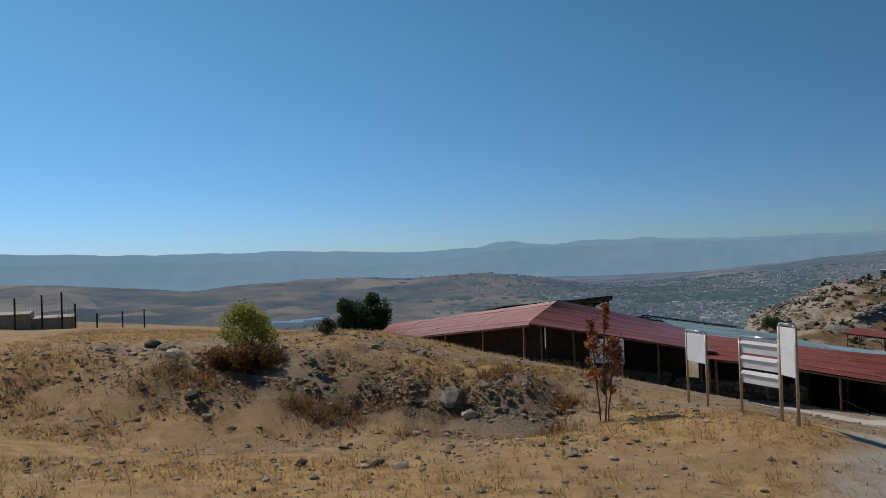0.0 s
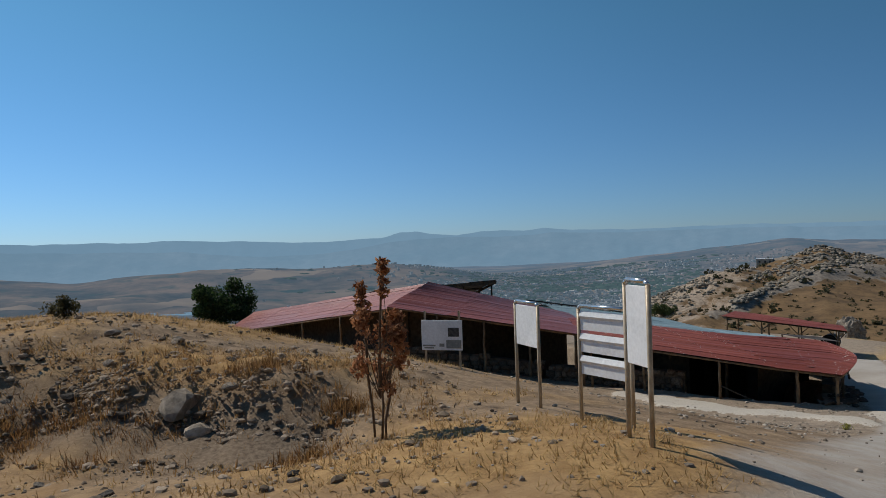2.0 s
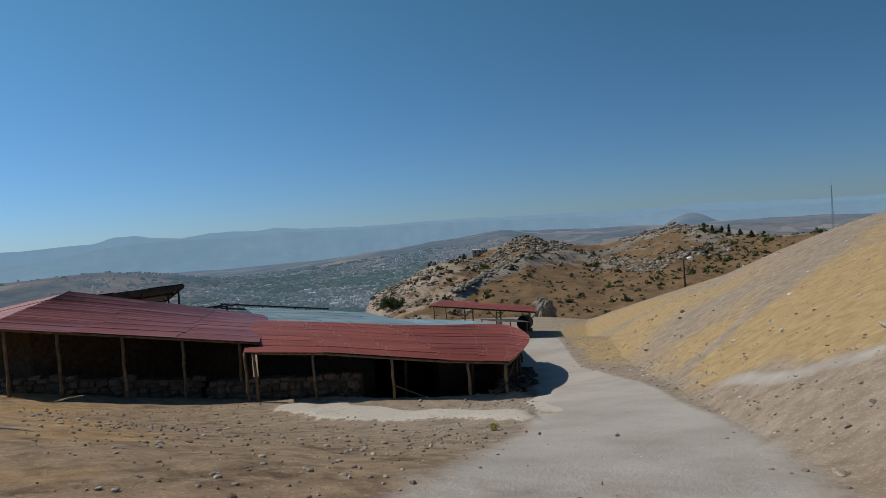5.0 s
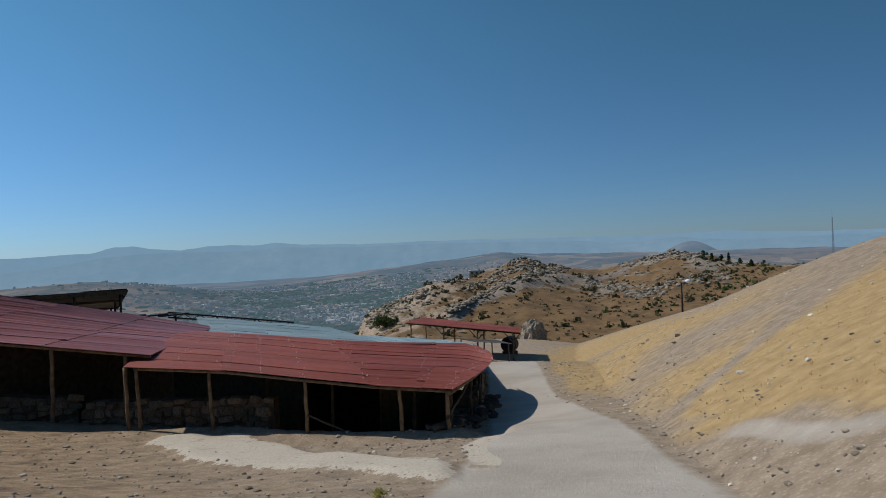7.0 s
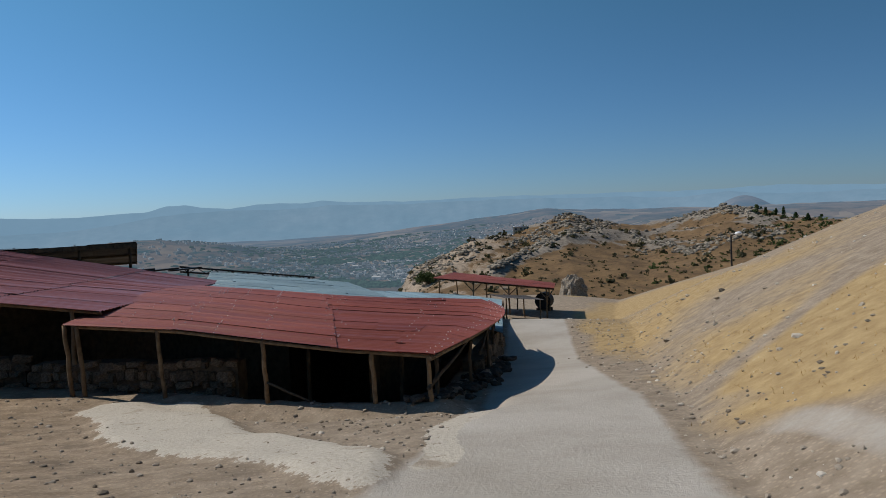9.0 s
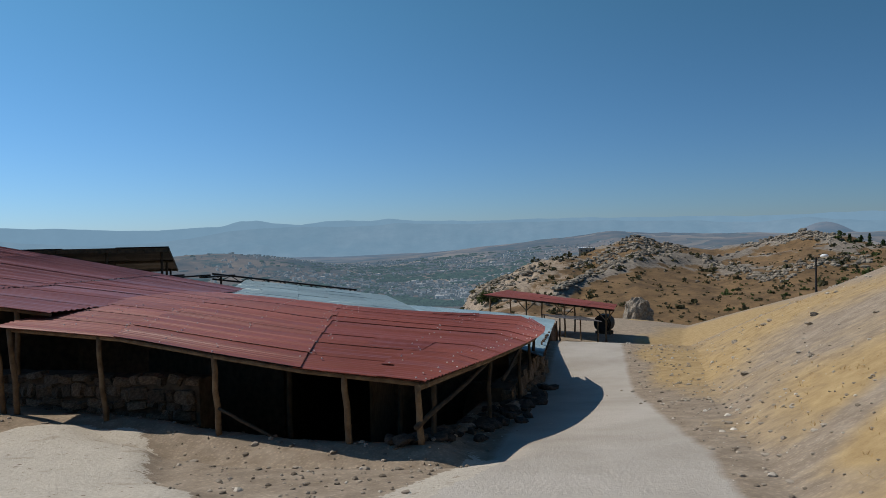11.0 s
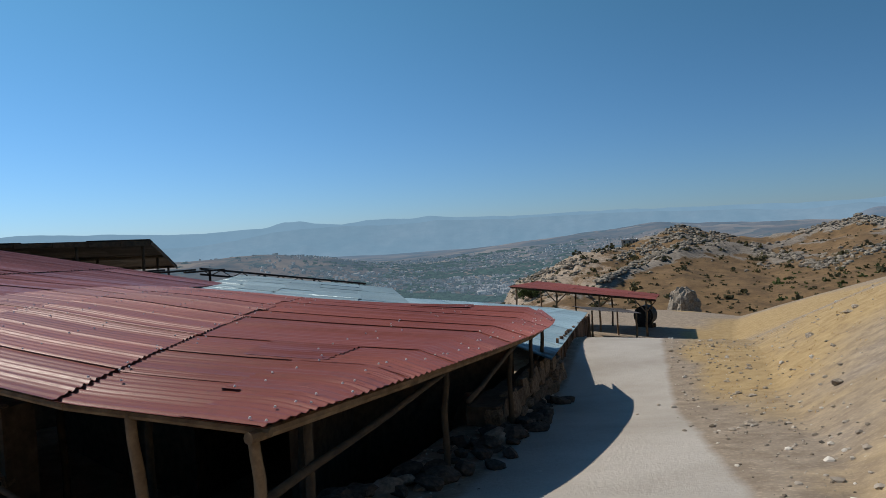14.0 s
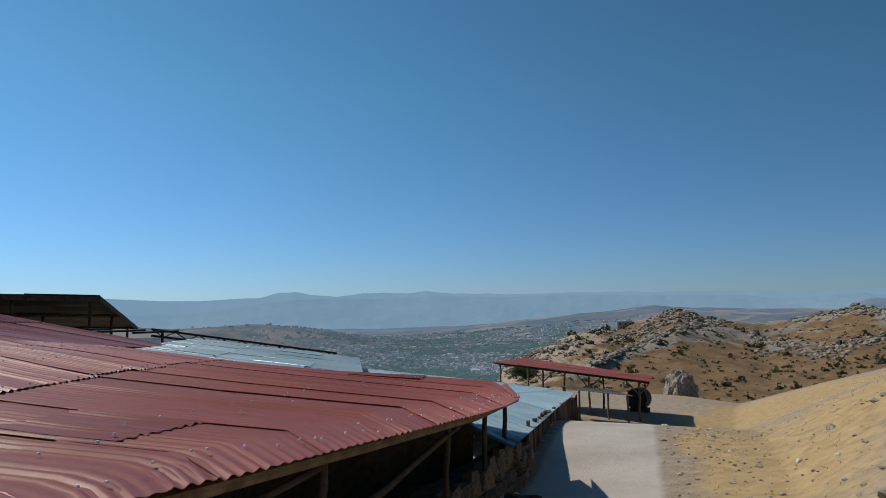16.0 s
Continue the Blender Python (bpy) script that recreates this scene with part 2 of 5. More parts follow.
def leaf_material(name, a, b, through=0.4):
    k = Nodes(name, 0.7)
    col = k.mix(k.rand(True), a, b)
    thin = k.t.nodes.new("ShaderNodeBsdfTranslucent")
    both = k.t.nodes.new("ShaderNodeMixShader")
    both.inputs[0].default_value = through
    k.put(thin.inputs[0], col)
    k.t.links.new(k.b.outputs[0], both.inputs[1]), k.t.links.new(thin.outputs[0], both.inputs[2])
    k.t.links.new(both.outputs[0], k.t.nodes["Material Output"].inputs["Surface"])
    return k.out(col)


LEAF = leaf_material("dark_green_leaf", (0.016, 0.035, 0.012), (0.055, 0.095, 0.03))
OLIVE = leaf_material("olive_leaf", (0.17, 0.185, 0.03), (0.40, 0.37, 0.08), 0.5)
RUST = leaf_material("rust_red_leaf", (0.20, 0.075, 0.032), (0.44, 0.22, 0.11), 0.5)
GREEN = leaf_material("dull_green_leaf", (0.035, 0.055, 0.018), (0.10, 0.125, 0.04))
STRAW = leaf_material("dry_grass", (0.28, 0.165, 0.06), (0.52, 0.36, 0.16))
RUSSET = leaf_material("russet_dry_grass", (0.22, 0.12, 0.045), (0.40, 0.24, 0.10))
BROWN = leaf_material("brown_dead_grass", (0.12, 0.06, 0.025), (0.26, 0.135, 0.055))
SCRUB = leaf_material("grey_green_scrub", (0.045, 0.045, 0.022), (0.12, 0.105, 0.05))


# ---------------------------------------------------------------- mesh helpers
def mesh_ob(name, verts, faces, mat, parent=None, smooth=False, label=""):
    me = bpy.data.meshes.new(name)
    me.from_pydata([tuple(map(float, v)) for v in verts], [], [tuple(map(int, f)) for f in faces])
    me.materials.append(mat)
    if smooth:
        me.polygons.foreach_set("use_smooth", [True] * len(me.polygons))
    me.update()
    ob = new(name, me)
    if parent:
        ob.parent = parent
    if label:
        ob["label"] = label
    return ob


def part(name, bm, mat, parent, label="", smooth=False):
    me = bpy.data.meshes.new(name)
    bm.to_mesh(me)
    bm.free()
    me.materials.append(mat)
    if smooth:
        me.polygons.foreach_set("use_smooth", [True] * len(me.polygons))
    ob = new(name, me)
    ob.parent = parent
    if label:
        ob["label"] = label
    return ob


def thing(name, at, label, category, group="", kind="", turn=0.0):
    ob = new(name)
    ob.matrix_world = pose(*at, 0, 0, turn)
    return tagged(ob, label, category, group, kind)


def box(bm, size, m=Matrix(), bevel=0.0):
    r = bmesh.ops.create_cube(bm, size=1.0, matrix=m @ Matrix.Diagonal((*size, 1)))
    if bevel:
        es = list({e for v in r["verts"] for e in v.link_edges})
        bmesh.ops.bevel(bm, geom=es, offset=bevel, segments=1, affect="EDGES")
    return bm


def rod(bm, a, b, r0, r1=None, n=8):
    """A round bar from a to b."""
    a, b = Vector(a), Vector(b)
    d = b - a
    m = Matrix.Translation((a + b) / 2) @ d.to_track_quat("Z", "Y").to_matrix().to_4x4()
    bmesh.ops.create_cone(bm, cap_ends=True, segments=n, radius1=r0, radius2=r0 if r1 is None else r1, depth=d.length, matrix=m)
    return bm


def pole(name, a, b, r, mat, parent, wobble=0.0, label=""):
    """A slightly crooked round pole."""
    bm = bmesh.new()
    a, b = Vector(a), Vector(b)
    n = 5
    pts = [a.lerp(b, i / n) + Vector((random.uniform(-1, 1), random.uniform(-1, 1), 0)) * wobble * (0 < i < n) for i in range(n + 1)]
    rings = []
    side = (b - a).to_track_quat("Z", "Y").to_matrix()
    for i, p in enumerate(pts):
        rr = r * (1.08 - 0.16 * i / n) * random.uniform(0.94, 1.06)
        rings.append([bm.verts.new(p + side @ Vector((rr * math.cos(k * math.tau / 8), rr * math.sin(k * math.tau / 8), 0))) for k in range(8)])
    for i in range(n):
        for k in range(8):
            bm.faces.new((rings[i][k], rings[i][(k + 1) % 8], rings[i + 1][(k + 1) % 8], rings[i + 1][k]))
    bm.faces.new(rings[0][::-1]), bm.faces.new(rings[-1])
    return part(name, bm, mat, parent, label, True)


def value_noise(x, y, seed=0):
    """Smooth lattice noise between -1 and 1 on arrays."""
    xi, yi = np.floor(x).astype(np.int64), np.floor(y).astype(np.int64)
    fx, fy = x - xi, y - yi
    fx, fy = fx * fx * (3 - 2 * fx), fy * fy * (3 - 2 * fy)

    def h(a, b):
        n = (a * 374761393 + b * 668265263 + seed * 974634777) & 0x7FFFFFFF
        n = ((n ^ (n >> 13)) * 1274126177) & 0x7FFFFFFF
        return ((n ^ (n >> 16)) & 0xFFFF) / 32767.5 - 1
    return (h(xi, yi) * (1 - fx) + h(xi + 1, yi) * fx) * (1 - fy) + (h(xi, yi + 1) * (1 - fx) + h(xi + 1, yi + 1) * fx) * fy


def fbm(x, y, octaves=4, seed=0, ridged=False):
    out, amp, f = 0, 1.0, 1.0
    for i in range(octaves):
        n = value_noise(x * f + 17.3 * i, y * f - 9.1 * i, seed + i)
        out = out + amp * ((1 - 2 * np.abs(n)) if ridged else n)
        amp, f = amp * 0.5, f * 2.03
    return out / 1.9


def smooth(a, b, x):
    t = np.clip((x - a) / (b - a), 0, 1)
    return t * t * (3 - 2 * t)


# ---------------------------------------------------------------- terrain
OX, OY = 9.0, 10.0
MOUNDS = ((-5, 9, -0.19), (2, 8, 0.19), (-7, 18, 0.43), (-1, 13, -0.78), (4, 14, 0.77), (0, 19, 0.94), (10, 16, -0.23),
          (12, 22, -0.54), (11, 28, -0.41), (16, 12, -0.1), (23, 20, -0.19), (22, 29, -0.36), (30, 34, 0.24))
# the far ridge: azimuth in degrees east of north, elevation of its crest
RIDGE_AZ = (20, 24, 27, 31.7, 35.4, 39.6, 42, 45.5, 48, 51.4, 54, 57, 60, 66, 80, 110)
RIDGE_EL = (-9.0, -6.0, -4.7, -3.0, -2.5, -1.1, -1.6, -2.1, -1.7, -1.0, -1.4, -1.8, -2.2, -2.0, -1.5, -1.0)


def near_height(x, y):
    z = 0.19 - 0.0923 * x - 0.0872 * y
    for a, b, h in MOUNDS:
        z = z + h * np.exp(-((x - a) ** 2 + (y - b) ** 2) / 40.5)
    z = z + 0.42 * np.exp(-((x + 1) ** 2 + (y - 17.3) ** 2) / 9.0) + 0.85 * np.exp(-((x + 9) ** 2 + (y - 27) ** 2) / 60.0)
    z = z - 0.42 * np.exp(-((x - 1.7) ** 2 + (y - 16.9) ** 2) / 4.5)
    z = z + 0.30 * np.exp(-((x - 5.1) ** 2 + (y - 9.1) ** 2) / 3.6)
    z = z - 0.55 * np.exp(-((x - 38.5) ** 2 + (y - 45.0) ** 2) / 36.0)
    z = z - 0.45 * np.exp(-((x - 24.5) ** 2 + (y - 29.5) ** 2) / 25.0) - 0.28 * np.exp(-((x - 19.3) ** 2 + (y - 23.8) ** 2) / 12.0)
    face = y + 0.12 * x + 0.35 * np.sin(x * 1.3) + 0.2 * np.sin(x * 3.1 + 1)
    z = z + 0.5 * (smooth(12.3, 13.7, face) - 0.5) * smooth(4.5, 2.0, x) * smooth(-10, -7, x) * smooth(9.0, 11.5, y) * smooth(18.5, 15.0, y)
    z = z - 0.9 * np.exp(-((x - 50) ** 2 + (y - 42) ** 2) / 90.0) + 0.8 * np.exp(-((x - 41) ** 2 + (y - 22) ** 2) / 60.0)
    z = z + 9.0 * (1 - np.exp(-np.maximum(0, 0.75 * x - 0.66 * y - 3.1) / 16))
    return z


def road_mask(x, y):
    s, lat = 0.62 * x + 0.78 * y, 0.78 * x - 0.62 * y
    mid = np.interp(s, (0, 11, 20, 28, 36, 44, 70), (0.3, 0.9, 2.35, 2.55, 2.0, 1.65, 1.0))
    half = np.interp(s, (0, 11, 20, 28, 36, 44, 70), (1.6, 1.5, 1.45, 1.3, 1.05, 1.1, 1.2))
    soft = 0.3 + 0.9 * smooth(24, 15, s)
    m = 1 - smooth(half - 0.15, half + soft, np.abs(lat - mid))
    side = 1 - smooth(0.1, 0.45, np.abs(0.93 * (x - 18.07) - 0.36 * (y - 15.01) + 0.15 * np.sin(y * 2)))
    return np.maximum(m * smooth(64, 48, s) * (0.62 + 0.38 * smooth(12, 21, s)), 0.62 * side * smooth(9.5, 11, y) * smooth(15.8, 15.0, y))


def slab_mask(x, y):
    """A tongue of bare pale bedrock before the shelter."""
    mid = 14.4 - 0.19 * (y - 17) + 0.25 * np.sin(y * 1.1)
    half = np.interp(y, (16.4, 17.5, 20, 23, 25, 26), (0.1, 0.55, 0.8, 1.05, 1.1, 0.2)) + 0.18 * fbm(x * 1.1, y * 1.1, 3, 77)
    return (1 - smooth(half - 0.25, half + 0.2, np.abs(x - mid))) * smooth(16.3, 16.9, y) * smooth(26.2, 25.4, y)


def verge_mask(x, y):
    """The pale chalky strip along the road's shed side."""
    s, lat = 0.62 * x + 0.78 * y, 0.78 * x - 0.62 * y
    return (1 - smooth(0.15, 0.32, np.abs(lat - 1.12 - 0.14 * np.sin(s * 1.7)))) * smooth(22.3, 22.9, s) * smooth(28.6, 27.8, s)


def bank_mask(x, y):
    """The rubble bank left of the signs."""
    return np.exp(-((x + 2.0) / 6.5) ** 4) * np.exp(-((y - 14.2 + 0.12 * x) / 2.4) ** 2)


# outline of ground lowered beneath the roofs to make deep shade there
SHADE_PIT = ((17.75, 21.75), (16.35, 22.75), (15.4, 23.85), (13.95, 25.75), (12.1, 27.6), (5.9, 31.1), (-2.0, 48.3), (0, 50), (17, 46), (23.2, 29.3))


def shade_pit_depth(x, y):
    """How far the ground under the shelter is sunk, added to darken its inside."""
    inside = np.zeros(x.shape, bool)
    near = np.full(x.shape, 1e9)
    for (ax, ay), (bx, by) in zip(SHADE_PIT, SHADE_PIT[1:] + SHADE_PIT[:1]):
        cut = ((ay > y) != (by > y)) & (x < (bx - ax) * (y - ay) / (by - ay + 1e-12) + ax)
        inside ^= cut
        t = np.clip(((x - ax) * (bx - ax) + (y - ay) * (by - ay)) / ((bx - ax) ** 2 + (by - ay) ** 2), 0, 1)
        near = np.minimum(near, np.hypot(x - ax - t * (bx - ax), y - ay - t * (by - ay)))
    return 1.7 * smooth(0.25, 0.8, near) * inside - (0.10 * np.exp(-((near - 0.02) / 0.22) ** 2) - 0.20 * np.exp(-((near - 0.85) / 0.4) ** 2) * ~inside) * smooth(12.6, 14.0, x) * smooth(27.5, 25.5, y) * smooth(19.5, 18.2, x)


def terrain(x, y, detail=True):
    x, y = np.asarray(x, float), np.asarray(y, float)
    dx, dy = x - OX, y - OY
    r, az = np.hypot(dx, dy), np.degrees(np.arctan2(dx, dy))
    edge = 66 - 12 * smooth(36, 46, az) + 40 * smooth(95, 140, np.abs(az))
    rc = np.minimum(r, edge)
    k = rc / np.maximum(r, 1e-6)
    z = near_height(OX + dx * k, OY + dy * k)
    over = np.maximum(0, r - edge)
    left = np.maximum(z - 0.42 * over - 0.0016 * np.minimum(over, 80) ** 2, -131.0)
    crest = 460 + 60 * np.sin(az * 0.17)
    top = np.tan(np.radians(np.interp(az, RIDGE_AZ, RIDGE_EL))) * crest
    low = np.minimum(-40.0, top - 12)
    valley = z + (low - z) * smooth(0, 150, over) * (over > 0)
    up = valley + (top - low) * np.clip((r - 265) / (crest - 265), 0, 1) ** 0.85
    up = np.where(r > crest, np.maximum(top - 0.35 * (r - crest), -131), up)
    w = smooth(19, 27, az) * smooth(140, 100, az)
    z = np.where(over > 0, left * (1 - w) + up * w, z)
    far = smooth(70, 150, over) * w
    if detail:
        rough = bank_mask(x, y)
        z = z + (0.05 - 0.03 * smooth(14, 20, x)) * fbm(x * 0.9, y * 0.9, 3, 3) * (r < 200) * (1 - 0.8 * road_mask(x, y)) + 0.24 * rough * fbm(x * 1.6, y * 1.6, 4, 11)
        z = z + 0.1 * slab_mask(x, y) - shade_pit_depth(x, y) + 0.10 * rough * fbm(x * 4.0, y * 4.0, 3, 13) - 0.16 * scree_mask(x, y) + 0.07 * rough * fbm(x * 2.6, y * 7.0, 3, 14, True)
        crag = fbm(x * 0.03, y * 0.03, 5, 21, True)
        z = z + far * (3.2 * fbm(x * 0.02, y * 0.02, 4, 5) + np.maximum(0, crag) * 3.5 * smooth(0.25, 0.8, (r - 265) / 240))
        # a long slanting rock band
        line = (r - 300) - (az - 31) * 11.0
        band = np.exp(-(line / 11.0) ** 2) * smooth(29, 33, az) * smooth(52, 46, az)
        z = z + far * band * (2.5 + 3 * fbm(x * 0.06, y * 0.06, 4, 31))
        cliff = smooth(37, 33, az) * smooth(22, 25, az) * far
        z = z + cliff * 5.0 * np.round(2.2 * fbm(x * 0.018, y * 0.018, 4, 41)) * 0.5
    return z


def height(x, y):
    return float(terrain(np.array([x]), np.array([y]))[0])


def polar_sheet(name, radii, angles, zfun, mat, masks=None):
    R, A = np.meshgrid(radii, np.radians(angles), indexing="ij")
    X, Y = OX + R * np.sin(A), OY + R * np.cos(A)
    Z = zfun(X, Y)
    n, m = R.shape
    me = bpy.data.meshes.new(name)
    co = np.stack([X, Y, Z], -1).reshape(-1, 3)
    i, j = np.meshgrid(np.arange(n - 1), np.arange(m), indexing="ij")
    jj = (j + 1) % m
    f = np.stack([i * m + j, (i + 1) * m + j, (i + 1) * m + jj, i * m + jj], -1).reshape(-1, 4)[:, ::-1]
    me.vertices.add(len(co))
    me.vertices.foreach_set("co", co.ravel())
    me.loops.add(4 * len(f))
    me.loops.foreach_set("vertex_index", f.ravel())
    me.polygons.add(len(f))
    me.polygons.foreach_set("loop_start", np.arange(len(f)) * 4)
    me.polygons.foreach_set("use_smooth", np.ones(len(f), bool))
    me.update(calc_edges=True)
    me.validate()
    for key, fun in (masks or {}).items():
        at = me.attributes.new(key, "FLOAT", "POINT")
        at.data.foreach_set("value", np.asarray(fun(X, Y), float).ravel())
    me.materials.append(mat)
    return new(name, me)


def near_line(x, y, line):
    """Distance in plan from a polyline."""
    d = np.full(np.shape(x), 1e9)
    for (ax, ay), (bx, by) in zip(line, line[1:]):
        t = np.clip(((x - ax) * (bx - ax) + (y - ay) * (by - ay)) / ((bx - ax) ** 2 + (by - ay) ** 2), 0, 1)
        d = np.minimum(d, np.hypot(x - ax - t * (bx - ax), y - ay - t * (by - ay)))
    return d


SCREE = ((-4.2, 14.9), (-2.9, 14.4), (-1.0, 13.7), (0.1, 13.0), (1.0, 12.4), (2.2, 11.9))
TRODDEN = ((-6.5, 13.3), (-4.2, 12.9), (-2.5, 12.5), (-0.7, 11.4), (0.5, 10.1), (1.8, 8.9), (3.6, 8.2))


def scree_mask(x, y):
    """Dark dug earth with rubble below the bank's edge."""
    return smooth(1.0, 0.25, near_line(x, y, SCREE) + 0.55 * fbm(x * 1.4, y * 1.4, 4, 63))


def trodden_mask(x, y):
    """A bare orange footpath below the bank."""
    return smooth(0.75, 0.2, near_line(x, y, TRODDEN) + 0.4 * fbm(x * 1.2, y * 1.2, 3, 64))


def hill_path(x, y):
    """A worn grey path slanting up the straw hill."""
    d = y - (18.0 + 0.2 * (x - 20.4)) + 0.3 * fbm(x * 0.6, y * 0.6, 3, 65)
    return np.exp(-(d / (0.35 + 0.03 * np.abs(x - 18))) ** 2) * smooth(18.5, 20.5, x) * smooth(42, 34, x)


def straw_mask(x, y):
    s, lat = 0.62 * x + 0.78 * y, 0.78 * x - 0.62 * y
    start = np.interp(s, (18, 24, 28, 36, 44), (5.2, 4.6, 4.0, 3.1, 2.8))
    hill = smooth(start, start + 1.2, lat + 0.9 * fbm(x * 0.35, y * 0.35, 3, 58)) * (0.56 + 1.7 * fbm((0.35 * x + 0.94 * y) * 0.13, (0.94 * x - 0.35 * y) * 0.16, 4, 57) + 0.14 * fbm(x * 0.9, y * 0.9, 3, 52))
    bank = smooth(9.2, 6.0, x + 0.8 * fbm(x * 0.5, y * 0.5, 3, 62)) * (0.74 + 1.6 * fbm(x * 0.42, y * 0.42, 4, 61) - 0.15 * bank_mask(x, y))
    gold = 1.15 * np.exp(-((y - 15.7 - 0.16 * (x - 20.5)) / 1.5) ** 2) * smooth(17.7, 19.0, x) * smooth(36, 26, x)
    hill = (np.maximum(hill, gold * (0.75 + 0.7 * fbm(x * 0.7, y * 0.7, 3, 66)))) * (1 - hill_path(x, y))
    return np.maximum(hill, bank * (1 - 0.8 * scree_mask(x, y)) * (1 - 0.85 * trodden_mask(x, y))) * (1 - road_mask(x, y))


def ridge_far(x, y):
    r, az = np.hypot(x - OX, y - OY), np.degrees(np.arctan2(x - OX, y - OY))
    return smooth(120, 190, r)


def ridge_rock(x, y):
    r, az = np.hypot(x - OX, y - OY), np.degrees(np.arctan2(x - OX, y - OY))
    crag = fbm(x * 0.03, y * 0.03, 5, 21, True)
    band = np.exp(-(((r - 300) - (az - 31) * 11.0) / 14.0) ** 2) * smooth(29, 33, az) * smooth(52, 46, az)
    return np.clip(0.9 * smooth(0.1, 0.7, crag) * smooth(340, 440, r) + band, 0, 1)


def ridge_pale(x, y):
    az = np.degrees(np.arctan2(x - OX, y - OY))
    return smooth(37.5, 33, az) * (0.75 + 0.5 * fbm(x * 0.02, y * 0.02, 4, 71))


FINE = np.concatenate([np.arange(-42, 72, 0.3), np.arange(72, 318, 6.0)])
ground = polar_sheet("ground", np.concatenate([[0.02], 0.5 * 1.0178 ** np.arange(0, 437)]), FINE, terrain, GROUND,
                     {"straw": straw_mask, "road": road_mask, "slab": lambda x, y: np.maximum(slab_mask(x, y), 0.85 * verge_mask(x, y)),
                      "far": ridge_far, "scree": scree_mask, "trodden": trodden_mask, "bleach": lambda x, y: smooth(8, 15, x), "rock": ridge_rock, "pale": ridge_pale})
tagged(ground, "dry straw-covered hillside with a pale gravel track", "ground", kind="structure")


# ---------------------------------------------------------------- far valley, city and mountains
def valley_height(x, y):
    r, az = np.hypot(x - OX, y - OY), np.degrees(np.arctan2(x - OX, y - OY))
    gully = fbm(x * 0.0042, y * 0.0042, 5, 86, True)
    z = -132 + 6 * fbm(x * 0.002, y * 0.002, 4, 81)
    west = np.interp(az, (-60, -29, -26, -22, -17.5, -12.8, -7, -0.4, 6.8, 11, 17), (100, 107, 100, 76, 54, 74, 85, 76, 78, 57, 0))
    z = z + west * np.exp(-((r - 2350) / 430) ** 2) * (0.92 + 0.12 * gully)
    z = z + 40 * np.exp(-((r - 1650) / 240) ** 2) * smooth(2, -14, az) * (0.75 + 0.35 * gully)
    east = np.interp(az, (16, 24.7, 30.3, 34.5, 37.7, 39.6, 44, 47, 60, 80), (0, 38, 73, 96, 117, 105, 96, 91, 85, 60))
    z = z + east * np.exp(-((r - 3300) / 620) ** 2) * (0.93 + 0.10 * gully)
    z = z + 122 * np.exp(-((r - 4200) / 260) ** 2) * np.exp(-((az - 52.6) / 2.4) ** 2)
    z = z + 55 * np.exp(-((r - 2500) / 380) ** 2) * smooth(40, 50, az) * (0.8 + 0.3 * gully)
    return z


# valley colours carry their haze as a bluish emission
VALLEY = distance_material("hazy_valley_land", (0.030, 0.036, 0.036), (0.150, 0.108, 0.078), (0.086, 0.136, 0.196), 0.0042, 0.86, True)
# mountain haze is an air-blue emission over nearly black land tones
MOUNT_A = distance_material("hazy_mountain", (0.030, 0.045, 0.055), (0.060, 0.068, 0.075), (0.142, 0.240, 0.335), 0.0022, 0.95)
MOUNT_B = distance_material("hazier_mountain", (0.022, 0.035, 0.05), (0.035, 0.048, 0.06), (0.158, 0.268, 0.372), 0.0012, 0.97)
# buildings and groves glow faintly blue in place of the air before them
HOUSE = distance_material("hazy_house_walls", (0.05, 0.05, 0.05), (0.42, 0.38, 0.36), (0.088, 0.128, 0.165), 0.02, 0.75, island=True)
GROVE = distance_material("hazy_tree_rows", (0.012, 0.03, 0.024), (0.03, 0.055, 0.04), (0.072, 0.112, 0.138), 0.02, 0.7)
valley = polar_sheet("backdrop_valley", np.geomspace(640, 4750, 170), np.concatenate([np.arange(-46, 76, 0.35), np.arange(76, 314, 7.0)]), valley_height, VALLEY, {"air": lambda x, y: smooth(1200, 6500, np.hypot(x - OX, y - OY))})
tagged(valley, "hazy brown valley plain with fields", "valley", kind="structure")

# crest lines: azimuth in degrees, elevation in degrees
FAR_CREST = ((-180, 0.6), (-60, 1.5), (-29, 1.28), (-22, 1.04), (-16, 0.97), (-11, 1.0), (-5, 0.85), (0, 0.62), (2, 0.66), (5.9, 0.80), (7.2, 1.14), (8.6, 1.24), (9.9, 1.0), (12, 0.84),
             (14, 1.08), (17.5, 0.98), (19.2, 1.17), (21, 0.94), (26, 0.80), (32, 0.84), (43, 0.68), (49.5, 0.58), (55, 0.70), (61, 0.35), (80, 0.5), (180, 0.6))
NEAR_CREST = ((-180, 0.2), (-60, 0.5), (-29, 0.55), (-20, 0.4), (-10, 0.1), (-4, -0.45), (0, -0.4), (3.7, -0.11), (6.6, 0.42), (11.7, 0.66), (15, 0.5), (20, 0.72), (26, 0.55), (34, 0.6), (43, 0.35),
              (48, 0.05), (51.6, 0.36), (55, 0.0), (66, 0.1), (180, 0.2))


